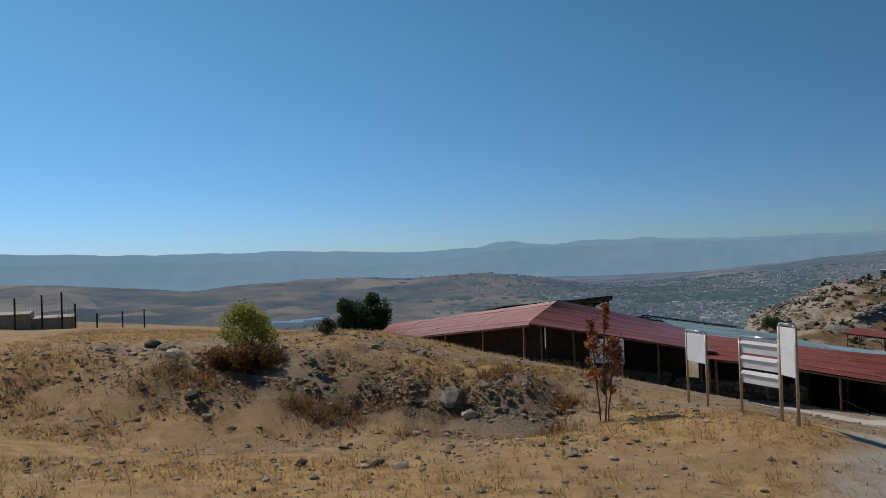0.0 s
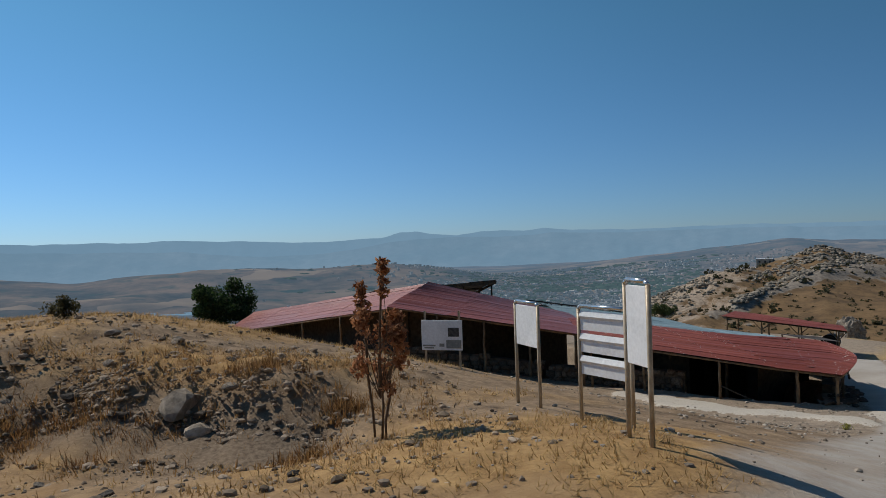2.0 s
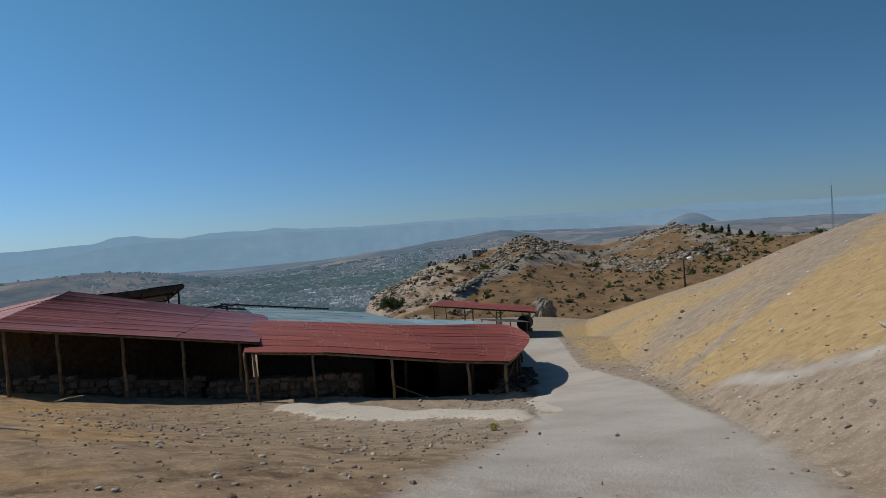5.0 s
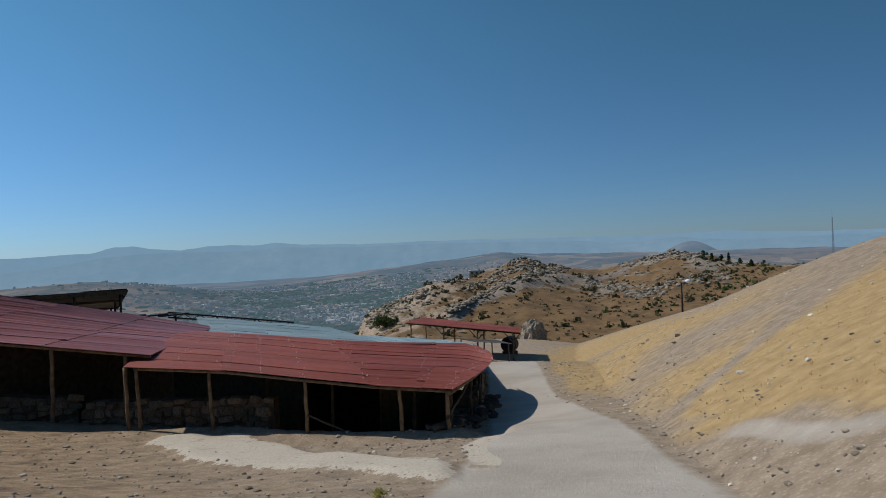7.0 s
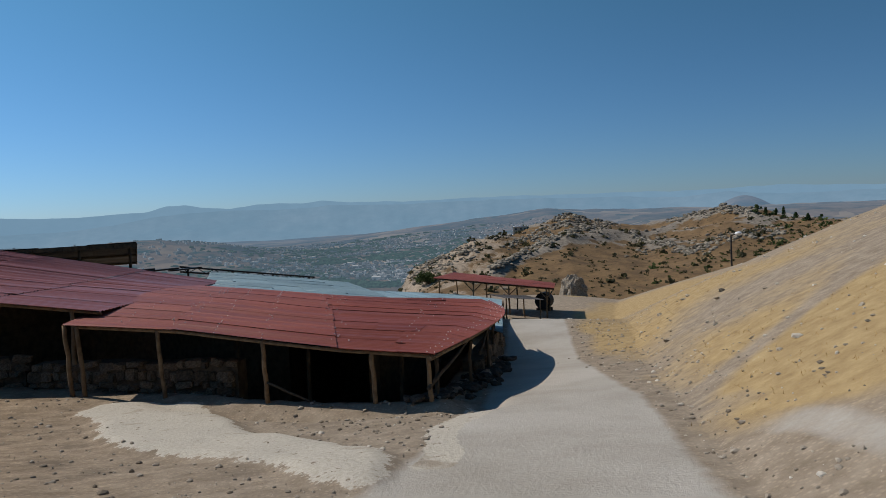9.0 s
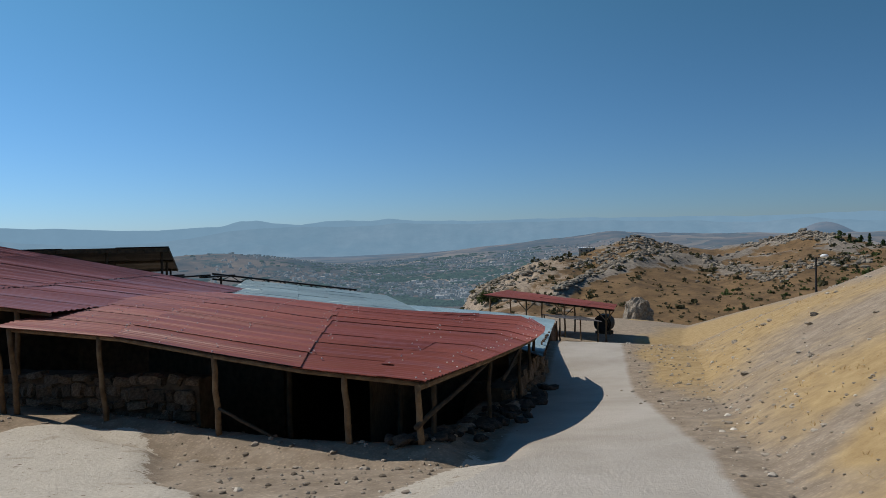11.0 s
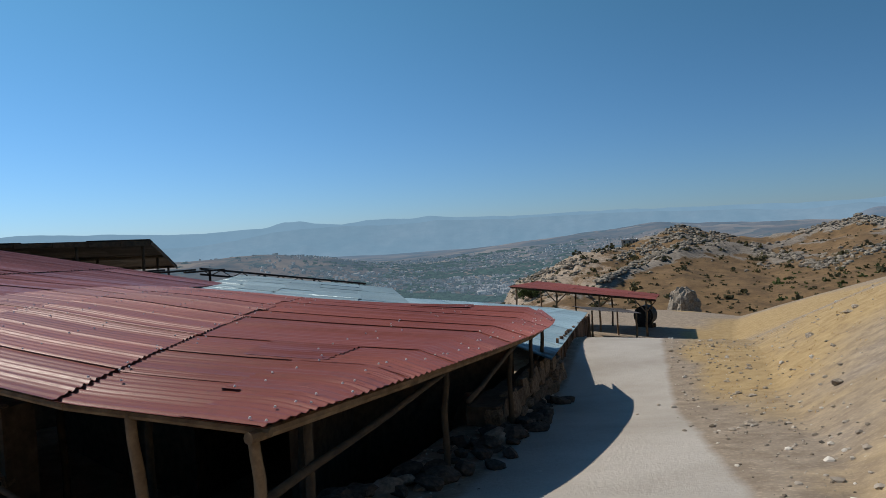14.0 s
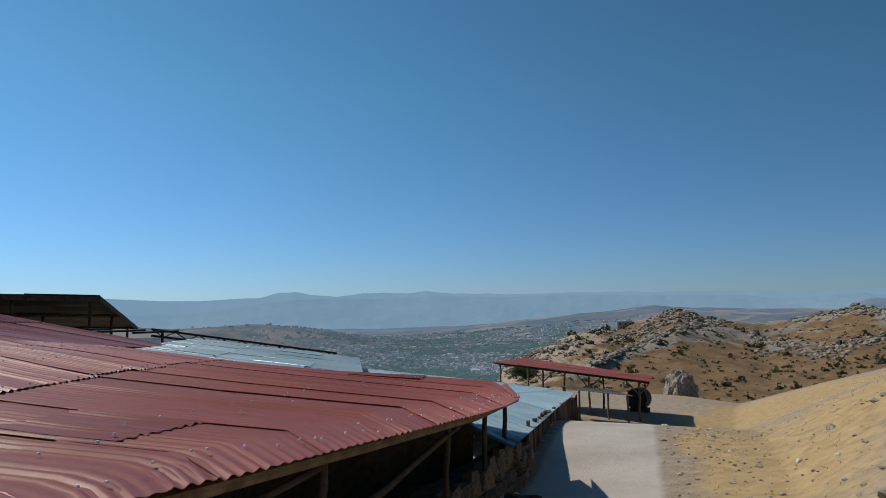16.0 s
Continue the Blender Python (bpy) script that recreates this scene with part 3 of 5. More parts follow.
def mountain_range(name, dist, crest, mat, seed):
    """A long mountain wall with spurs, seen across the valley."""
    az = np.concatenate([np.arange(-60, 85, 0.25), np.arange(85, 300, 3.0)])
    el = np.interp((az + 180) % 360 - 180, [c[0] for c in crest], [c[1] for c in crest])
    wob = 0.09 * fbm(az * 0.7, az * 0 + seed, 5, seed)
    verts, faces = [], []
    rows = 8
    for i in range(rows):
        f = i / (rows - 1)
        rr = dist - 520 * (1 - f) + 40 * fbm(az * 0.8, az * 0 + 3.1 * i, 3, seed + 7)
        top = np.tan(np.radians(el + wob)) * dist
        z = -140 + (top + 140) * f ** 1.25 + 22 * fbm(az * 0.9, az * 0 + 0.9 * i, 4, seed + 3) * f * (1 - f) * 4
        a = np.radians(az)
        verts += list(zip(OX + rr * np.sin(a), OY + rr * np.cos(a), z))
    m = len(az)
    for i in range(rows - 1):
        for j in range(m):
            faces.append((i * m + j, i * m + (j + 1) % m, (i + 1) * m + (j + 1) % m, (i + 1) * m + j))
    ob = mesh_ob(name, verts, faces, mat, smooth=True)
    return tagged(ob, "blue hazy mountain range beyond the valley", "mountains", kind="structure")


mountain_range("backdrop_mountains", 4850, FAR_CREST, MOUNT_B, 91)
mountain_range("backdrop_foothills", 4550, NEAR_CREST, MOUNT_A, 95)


def city():
    rng = np.random.default_rng(5)
    verts, faces, gv, gf = [], [], [], []
    for _ in range(15000):
        az, r = radians(rng.normal(23, 8.5)), 1230 + 1700 * rng.random() ** 1.3
        if az > radians(41) or az < radians(-14):
            continue
        x, y = OX + r * math.sin(az), OY + r * math.cos(az)
        dense = fbm(np.array([x * 0.0045]), np.array([y * 0.0045]), 4, 9)[0]
        tree = rng.random() < 0.34
        if (dense if not tree else -dense) < rng.uniform(-0.2, 0.4):
            continue
        big = 3.0 if rng.random() < 0.03 else 1.0
        w, d, h = rng.uniform(3, 9) * big, rng.uniform(3, 8) * big, rng.uniform(2.0, 7)
        z = float(valley_height(np.array([x]), np.array([y]))[0]) - 1
        c, s = math.cos(az * 3), math.sin(az * 3)
        vs, fs = (gv, gf) if tree else (verts, faces)
        b = len(vs)
        if tree:
            w, d, h = w * rng.uniform(2, 6), d * rng.uniform(2, 5), h * 0.8
            n = 9
            for ring, (f, zz) in enumerate(((1.0, -2), (0.85, 0.75), (0.4, 1.0))):
                for k in range(n):
                    t = k * math.tau / n
                    q = f * rng.uniform(0.6, 1.2)
                    px, py = w / 2 * q * math.cos(t), d / 2 * q * math.sin(t)
                    vs.append((x + px * c - py * s, y + px * s + py * c, z + zz * h * (rng.uniform(0.6, 1.2) if zz > 0 else 1)))
            for ring in range(2):
                for k in range(n):
                    a0, a1 = b + ring * n + k, b + ring * n + (k + 1) % n
                    fs.append((a0, a1, a1 + n, a0 + n))
            fs.append(tuple(b + 2 * n + k for k in range(n)))
            continue
        for k in range(8):
            px, py = (w if k & 1 else -w) / 2, (d if k & 2 else -d) / 2
            vs.append((x + px * c - py * s, y + px * s + py * c, z + (h if k & 4 else 0)))
        fs += [(b + 0, b + 2, b + 3, b + 1), (b + 4, b + 5, b + 7, b + 6), (b + 0, b + 1, b + 5, b + 4), (b + 1, b + 3, b + 7, b + 5), (b + 3, b + 2, b + 6, b + 7), (b + 2, b + 0, b + 4, b + 6)]
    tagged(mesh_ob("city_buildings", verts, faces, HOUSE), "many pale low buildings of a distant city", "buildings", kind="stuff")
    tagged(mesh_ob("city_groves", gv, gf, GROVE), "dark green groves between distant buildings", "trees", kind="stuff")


city()


def warehouses():
    rng = random.Random(15)
    for az, r, w, d, h in ((-13.2, 1420, 46, 24, 8), (-12.0, 1400, 30, 22, 10), (-11.1, 1385, 24, 20, 12), (-10.2, 1400, 52, 26, 9), (-8.9, 1430, 60, 24, 7), (-7.6, 1450, 40, 24, 7)):
        x, y = OX + r * math.sin(radians(az)), OY + r * math.cos(radians(az))
        z = float(valley_height(np.array([x]), np.array([y]))[0])
        ob = thing("warehouse", (x, y, z), "distant flat grey-blue warehouse in the valley", "warehouse", "warehouses in the valley", turn=-az + rng.uniform(-12, 12))
        # walls and roof use the haze-glow materials
        bm = bmesh.new()
        box(bm, (w, d, h + 4), Matrix.Translation((0, 0, h / 2 - 2)))
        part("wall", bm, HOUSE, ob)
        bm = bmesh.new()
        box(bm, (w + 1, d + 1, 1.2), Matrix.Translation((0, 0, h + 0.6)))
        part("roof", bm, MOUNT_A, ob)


warehouses()


# ---------------------------------------------------------------- roofs
def roof_z(x, y):
    """The sagging surface of the front roof."""
    u, v = x - 17, y - 27
    return -2.80 - 0.0912 * u + 0.013 * v - 0.0043 * u * u - 0.0026 * u * v - 0.0028 * v * v


def sheet(name, fun, u0, u1, v0, v1, ribs, nu, mat, parent, lift, depth=0.017, per=6):
    """One corrugated sheet: ribs run along u, waves across v."""
    nv = ribs * per
    waves = [random.choice((0.3, 0.5, 0.7, 1.0, 1.15)) for _ in range(ribs + 1)]
    verts, faces = [], []
    for i in range(nu + 1):
        u = u0 + (u1 - u0) * i / nu
        for j in range(nv + 1):
            v = v0 + (v1 - v0) * j / nv
            p = fun(u, v)
            verts.append((p.x, p.y, p.z + lift + depth * waves[(j // per) % len(waves)] * math.cos(j / per * math.tau)))
    for i in range(nu):
        for j in range(nv):
            a = i * (nv + 1) + j
            faces.append((a, a + 1, a + nv + 2, a + nv + 1))
    return mesh_ob(name, verts, faces, mat, parent, True)


def corrugated_roof(ob, fun, columns, rows, ribs, mat, stagger=0.03, nu=5, name="roof_sheet", depth=0.017):
    """Rows of lapped sheets over the unit square of fun; columns gives the seams along u."""
    for r in range(rows):
        for c in range(len(columns) - 1):
            o0 = 0 if c == 0 else random.uniform(-stagger, stagger) * 0.6
            o1 = 0.006 if c == len(columns) - 2 else random.uniform(0, stagger) + 0.012
            a, b = columns[c] + o0, min(columns[c + 1] + o1, 1.0)
            lap = 0.25 / ribs / rows
            sheet(name, fun, a, b, max(0, r / rows - lap), (r + 1) / rows, ribs, nu, mat, ob, 0.016 * (c % 2) + 0.002 * (r % 2) + (0.006 if random.random() < 0.25 else 0.0), depth)


# the front roof's lower and upper edges, as spots along u
EAVE = ((0, 17.6, 21.55), (0.216, 16.2, 22.52), (0.39, 15.25, 23.58), (0.70, 13.8, 25.42), (1.0, 11.8, 26.95))
BACK = ((0, 24.25, 29.2), (0.04, 24.95, 31.2), (0.12, 22.2, 31.75), (0.216, 19.65, 33.3), (0.70, 17.5, 37.0), (1.0, 16.6, 41.0))


def edge(keys, u):
    us = [k[0] for k in keys]
    return Vector((float(np.interp(u, us, [k[1] for k in keys])), float(np.interp(u, us, [k[2] for k in keys])), 0))


def front_roof(u, v):
    p = edge(EAVE, u).lerp(edge(BACK, u), v)
    bow = 1.8 * v * (1 - v) * max(0.0, 1 - u / 0.3) ** 2
    p.x, p.y = p.x + 0.75 * bow, p.y - 0.66 * bow
    p.z = roof_z(p.x, p.y) + 0.22 * math.exp(-((p.x - 24.8) ** 2 + (p.y - 32) ** 2) / 5) + 0.05 * math.sin(u * 9 + v * 5) * v * (1 - v)
    return p


def quad(a, b, c, d, sag=0.0):
    a, b, c, d = map(Vector, (a, b, c, d))

    def f(u, v):
        p = a.lerp(b, u).lerp(d.lerp(c, u), v)
        p.z += sag * math.sin(u * 7 + v * 4) * v * (1 - v)
        return p
    return f


shelter = thing("excavation_shelter", (14, 24, -4), "low timber shelter roofed with faded red corrugated sheets", "shelter")
shelter.matrix_world = Matrix()
corrugated_roof(shelter, front_roof, (0, 0.216, 0.70, 1.0), 10, 9, RED, 0.012, depth=0.012)
for u0, u1, v0, v1, mat in ((0.004, 0.04, 0.93, 0.995, DARKRED), (0.0, 0.085, 0.0, 0.085, RED), (0.0, 0.105, 0.075, 0.20, RED), (0.085, 0.15, 0.21, 0.30, DARKRED), (0.085, 0.125, 0.93, 0.995, DARKRED)):
    sheet("patch_sheet", front_roof, u0, u1, v0, v1, max(4, round((v1 - v0) * 90)), 4, mat, shelter, 0.010, 0.012)
N_EAVE, PEAK, Q_BACK, J_EAVE = (5.3, 30.2, -1.08), (8.0, 36.5, -0.55), (18.7, 45.5, -3.45), (12.55, 27.75, -2.33)
middle_roof = quad(J_EAVE, N_EAVE, PEAK, Q_BACK, 0.1)
corrugated_roof(shelter, middle_roof, (0, 0.33, 0.66, 1.0), 8, 9, FADED_SHEEN, depth=0.012)
W_END, W_TOP = (-2.9, 48.0, -3.75), (-1.2, 50.0, -2.75)
wing_roof = quad((5.3, 30.2, -1.17), W_END, W_TOP, (8.0, 36.5, -0.62), 0.1)
corrugated_roof(shelter, wing_roof, (0, 0.25, 0.5, 0.75, 1.0), 6, 12, PINK)


def shelter_frame():
    # posts under the front eave and along the side
    for u in (0.012, 0.143, 0.422, 0.75, 0.965, 0.998):
        p = edge(EAVE, u)
        g = terrain([p.x], [p.y])[0]
        pole("post", (p.x + 0.12, p.y + 0.18, g - 0.1), (p.x + 0.05, p.y + 0.12, front_roof(u, 0).z - 0.03), 0.045, WOOD, shelter, 0.016)
    # side and inner posts take darker wood that stands in for roof shade
    for v in (0.085, 0.33, 0.60, 0.78, 0.95):
        p = front_roof(0.02, v)
        pole("post", (p.x - 0.15, p.y, height(p.x, p.y) - 0.3), (p.x - 0.1, p.y, p.z - 0.05), 0.042, DARK_SHADED_WOOD, shelter, 0.02)
    for u in (0.118, 0.30, 0.55):
        p = front_roof(u, 0.25)
        pole("post", (p.x, p.y, height(p.x, p.y) - 0.2), (p.x, p.y, p.z - 0.05), 0.05, DARK_SHADED_WOOD, shelter, 0.02)
    # eave beams
    us = (0.0, 0.216, 0.39, 0.70, 0.97)
    for a, b in zip(us, us[1:]):
        pa, pb = front_roof(a, 0.012), front_roof(b, 0.012)
        bm = bmesh.new()
        rod(bm, pa - Vector((0, 0, 0.055)), pb - Vector((0, 0, 0.055)), 0.035)
        part("eave_beam", bm, WOOD, shelter)
    vs = (0.0, 0.2, 0.42, 0.66, 1.0)
    for a, b in zip(vs, vs[1:]):
        pa, pb = front_roof(0.006, a), front_roof(0.006, b)
        bm = bmesh.new()
        rod(bm, pa - Vector((0.03, 0, 0.075)), pb - Vector((0.03, 0, 0.075)), 0.045)
        part("side_beam", bm, WOOD, shelter)
    # low rails and the brace below are coloured dark as if shaded
    for a, b in ((0.0, 0.34), (0.36, 0.66)):
        pa, pb = front_roof(0.015, a), front_roof(0.015, b)
        pole("brace_rail", (pa.x, pa.y, pa.z - 0.62), (pb.x - 0.2, pb.y, pb.z - 0.22), 0.035, DARK_SHADED_WOOD, shelter, 0.02)
    foot, top = edge(EAVE, 0.40), edge(EAVE, 0.422)
    g = height(top.x + 0.1, top.y + 0.15)
    pole("brace", (foot.x + 0.75, foot.y - 0.35, height(foot.x + 0.75, foot.y - 0.35) - 0.05), (top.x + 0.1, top.y + 0.12, g + 0.4), 0.026, DARK_SHADED_WOOD, shelter, 0.01)
    # middle bay and wing
    for k in (0.08, 0.3, 0.52, 0.75, 0.93):
        p = middle_roof(k, 0.01)
        pole("post", (p.x, p.y, height(p.x, p.y) - 0.3), (p.x, p.y, p.z - 0.04), 0.05, WOOD, shelter, 0.02)
    for k in (0.02, 0.2, 0.4, 0.6, 0.85):
        p = wing_roof(k, 0.012)
        pole("post", (p.x, p.y, height(p.x, p.y) - 0.3), (p.x, p.y, p.z - 0.04), 0.05, WOOD, shelter, 0.02)
    for f, n in ((middle_roof, 4), (wing_roof, 5)):
        for i in range(n):
            bm = bmesh.new()
            rod(bm, f(i / n, 0.01) - Vector((0, 0, 0.05)), f((i + 1) / n, 0.01) - Vector((0, 0, 0.05)), 0.035)
            part("eave_beam", bm, WOOD, shelter)


shelter_frame()


def screws():
    """Bright fixing washers along the rows of sheets, one mesh."""
    rng = random.Random(4)
    bm = bmesh.new()
    for r in range(0, 40):
        v = (r + 0.5) / 40
        for c in (0.012, 0.03, 0.095, 0.205, 0.232, 0.42, 0.58, 0.69, 0.72, 0.85):
            if rng.random() < 0.7:
                p = front_roof(min(0.99, c + rng.uniform(-0.012, 0.012)), v + rng.uniform(-0.01, 0.01))
                bmesh.ops.create_cone(bm, cap_ends=True, segments=6, radius1=0.014, radius2=0.008, depth=0.014, matrix=Matrix.Translation(p + Vector((0, 0, 0.034))))
    ob = part("fixing_washers", bm, CAP, shelter)
    ob["kind"] = "stuff"


screws()

# blue sheets behind and beside the red roof
blue = thing("blue_sheet_roof", (0, 0, 0), "blue-grey corrugated sheet roof behind the red one", "roof")
blue_a = quad((22.6, 33.3, -3.74), (17.0, 41.0, -3.25), (19.5, 53.0, -3.47), (25.8, 47.0, -4.26), 0.05)
corrugated_roof(blue, blue_a, (0, 0.2, 0.4, 0.6, 0.8, 1.0), 5, 22, BLUE, 0.03, 3)
blue_b = quad((23.75, 28.55, -4.36), (25.2, 45.5, -4.50), (38.5, 57.5, -7.1), (36.4, 47.6, -6.38), 0.05)
corrugated_roof(blue, blue_b, (0, 0.34, 0.67, 1.0), 8, 24, BLUE, 0.03, 3)



def raised_hut():
    hut = thing("raised_hut_roof", (0, 0, 0), "dark rusty sheet roof raised above the shelter", "hut")
    f = quad((6.0, 43.5, -1.30), (15.5, 51.8, -1.46), (16.4, 63.0, -3.1), (5.0, 56.0, -2.7))
    corrugated_roof(hut, f, (0, 0.25, 0.5, 0.75, 1.0), 4, 14, TIN, 0.02, 3)
    for u in (0.02, 0.22, 0.45, 0.70, 0.96):
        for v in (0.03, 0.5, 0.95):
            p = f(u, v)
            pole("post", (p.x, p.y, height(p.x, p.y) - 0.3), (p.x, p.y, p.z - 0.05), 0.07, DARK_SHADED_WOOD, hut, 0.02)
    for v in (0.01, 0.5, 0.97):
        bm = bmesh.new()
        rod(bm, f(0, v) - Vector((0, 0, 0.09)), f(1, v) - Vector((0, 0, 0.09)), 0.07)
        part("purlin", bm, DARK_SHADED_WOOD, hut)
    # hanging fascia boards under the high edge
    for i in range(8):
        a, b = f(i / 8, 0.0), f((i + 0.97) / 8, 0.0)
        bm = bmesh.new()
        m = Matrix.Translation((a + b) / 2 - Vector((0, 0, 0.05 + 0.015 * i))) @ (b - a).to_track_quat("X", "Z").to_matrix().to_4x4()
        box(bm, ((b - a).length, 0.03, 0.06 + 0.026 * i), m, 0.006)
        part("fascia_board", bm, DARK_SHADED_WOOD, hut)
    for i in range(7):
        a, b = f(1.0, i / 7), f(1.0, (i + 0.97) / 7)
        bm = bmesh.new()
        m = Matrix.Translation((a + b) / 2 - Vector((0, 0, 0.12))) @ (b - a).to_track_quat("X", "Z").to_matrix().to_4x4()
        box(bm, ((b - a).length, 0.03, 0.2), m, 0.006)
        part("barge_board", bm, DARK_SHADED_WOOD, hut)


raised_hut()


def lattice_girder():
    g = thing("lattice_girder", (0, 0, 0), "dark steel lattice girder along the blue roof's ridge", "girder")
    a, b = Vector((17.6, 51.5, -2.95)), Vector((26.5, 55.0, -4.55))
    for dz in (0.0, -0.28):
        bm = bmesh.new()
        rod(bm, a + Vector((0, 0, dz)), b + Vector((0, 0, dz)), 0.05)
        part("chord", bm, STEEL, g)
    n = 18
    for i in range(n):
        p, q = a.lerp(b, i / n), a.lerp(b, (i + 1) / n)
        bm = bmesh.new()
        rod(bm, p - Vector((0, 0, 0.28 * (i % 2))), q - Vector((0, 0, 0.28 * ((i + 1) % 2))), 0.022, n=6)
        part("lacing_bar", bm, STEEL, g)
    for k in (0.05, 0.35, 0.65, 0.95):
        p = a.lerp(b, k)
        bm = bmesh.new()
        rod(bm, (p.x, p.y, height(p.x, p.y) - 0.3), p, 0.06)
        part("column", bm, STEEL, g)
    for k in range(3):
        bm = bmesh.new()
        m = Matrix.Translation((15.2 + 1.3 * k, 49.5 + 0.7 * k, -2.86 - 0.1 * k)) @ Matrix.Rotation(0.45, 4, "Z")
        box(bm, (1.9, 0.35, 0.08), m, 0.01)
        part("loose_plate", bm, STEEL, g)


lattice_girder()


# ---------------------------------------------------------------- stones and walls
def stone_mesh(name, seed, mat, rough=0.28, sub=2, flat=0.55):
    rng = random.Random(seed)
    bm = bmesh.new()
    bmesh.ops.create_icosphere(bm, subdivisions=sub, radius=0.5)
    off = Vector((rng.uniform(-50, 50), rng.uniform(-50, 50), rng.uniform(-50, 50)))
    for v in bm.verts:
        n = v.co.normalized()
        k = 1 + rough * noise.noise(n * 1.7 + off) + rough * 0.6 * noise.noise(n * 4.1 + off)
        c = noise.cell(n * 1.3 + off) * rough * 0.35
        v.co = n * 0.5 * (k + c)
    for _ in range(9):
        d = Vector((rng.gauss(0, 1), rng.gauss(0, 1), rng.gauss(0, 1))).normalized()
        lim = rng.uniform(0.26, 0.42)
        for v in bm.verts:
            k = v.co.dot(d) - lim
            if k > 0:
                v.co -= d * k * 0.92
    for v in bm.verts:
        v.co.z *= flat
    me = bpy.data.meshes.new(name)
    bm.to_mesh(me)
    bm.free()
    me.materials.append(mat)
    return me


def block_mesh(name, seed, mat):
    """A roughly dressed wall stone, one metre in each direction."""
    rng = random.Random(seed)
    bm = bmesh.new()
    bmesh.ops.create_cube(bm, size=1.0)
    bmesh.ops.bevel(bm, geom=list(bm.edges), offset=0.16, segments=1, affect="EDGES")
    for v in bm.verts:
        v.co += Vector((rng.uniform(-1, 1), rng.uniform(-1, 1), rng.uniform(-1, 1))) * 0.085
    me = bpy.data.meshes.new(name)
    bm.to_mesh(me)
    bm.free()
    me.materials.append(mat)
    return me


BLOCKS = [block_mesh("stone", s, STONE) for s in range(7)]
ROCKS = [stone_mesh("rock", s, LIMESTONE, 0.34) for s in range(8)]
# dark stone, which also paints in the shade on boulders beside the shelter
DARKROCK = mottled("dark_and_shaded_rock", (0.035, 0.03, 0.026), (0.10, 0.085, 0.07), 6, 0.95, bump=0.6, dist=0.02, obj=True)
DARK_SHADED_ROCKS = [stone_mesh("dark_rock", s + 40, DARKROCK, 0.4, 2, 0.6) for s in range(4)]


def rubble_wall(name, a, b, z0, z1a, z1b, thick, label, seed=1, size=0.3):
    """A dry-laid stone wall from a to b: an earth core with stones standing proud of it."""
    rng = random.Random(seed)
    a, b = Vector((*a, 0)), Vector((*b, 0))
    d = (b - a)
    L, way = d.length, d.normalized()
    side = Vector((way.y, -way.x, 0))
    ob = new(name)
    tagged(ob, label, "wall", kind="structure")
    vs, fs = [], []
    n = max(2, int(L / 0.5))
    for i in range(n + 1):
        p = a + d * (i / n)
        top = z1a + (z1b - z1a) * i / n + rng.uniform(-0.03, 0.03) - 0.06
        for s, z in ((-1, z0), (1, z0), (1, top), (-1, top)):
            q = p + side * s * thick / 2
            vs.append((q.x, q.y, z))
    for i in range(n):
        for k in range(4):
            fs.append((4 * i + k, 4 * i + (k + 1) % 4, 4 * i + 4 + (k + 1) % 4, 4 * i + 4 + k))
    fs += [(3, 2, 1, 0), (4 * n, 4 * n + 1, 4 * n + 2, 4 * n + 3)]
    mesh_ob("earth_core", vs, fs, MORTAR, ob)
    z, row = z0 + 0.35, 0
    while True:
        h = size * rng.uniform(0.5, 1.0)
        s = rng.uniform(-0.2, 0)
        any_row = False
        while s < L:
            w = size * rng.uniform(0.5, 1.7)
            top = z1a + (z1b - z1a) * min(1, max(0, s / L))
            if z + h * 0.6 < top and s + w * 0.5 < L:
                any_row = True
                q = a + way * (s + w / 2) + side * (thick / 2 - 0.04)
                st = new("stone", rng.choice(BLOCKS))
                st.parent = ob
                st.matrix_basis = Matrix.Translation((q.x, q.y, z + h / 2 + rng.uniform(-0.05, 0.05))) @ Matrix.Rotation(math.atan2(way.y, way.x), 4, "Z") @ pose(0, 0, 0, rng.uniform(-8, 8), rng.uniform(-13, 13), rng.uniform(-12, 12)) @ Matrix.Diagonal((w * rng.uniform(0.75, 1.0), rng.uniform(0.18, 0.36), h * rng.uniform(0.7, 1.05), 1))
            s += w
        z += h
        row += 1
        if not any_row and z > max(z1a, z1b) - 0.1:
            break
        if row > 14:
            break
    return ob


rubble_wall("wall_front", (11.3, 28.9), (15.2, 26.0), -4.9, -3.42, -3.42, 0.45, "rough dry-laid stone wall under the shelter", 3, 0.27)
rubble_wall("wall_middle", (5.8, 31.6), (11.1, 29.3), -4.4, -2.75, -3.4, 0.45, "rough dry-laid stone wall under the shelter", 5, 0.26)
PLANK = mottled("weathered_brown_plank", (0.075, 0.045, 0.028), (0.17, 0.105, 0.065), 4, 0.9, rand=0.6, obj=True)


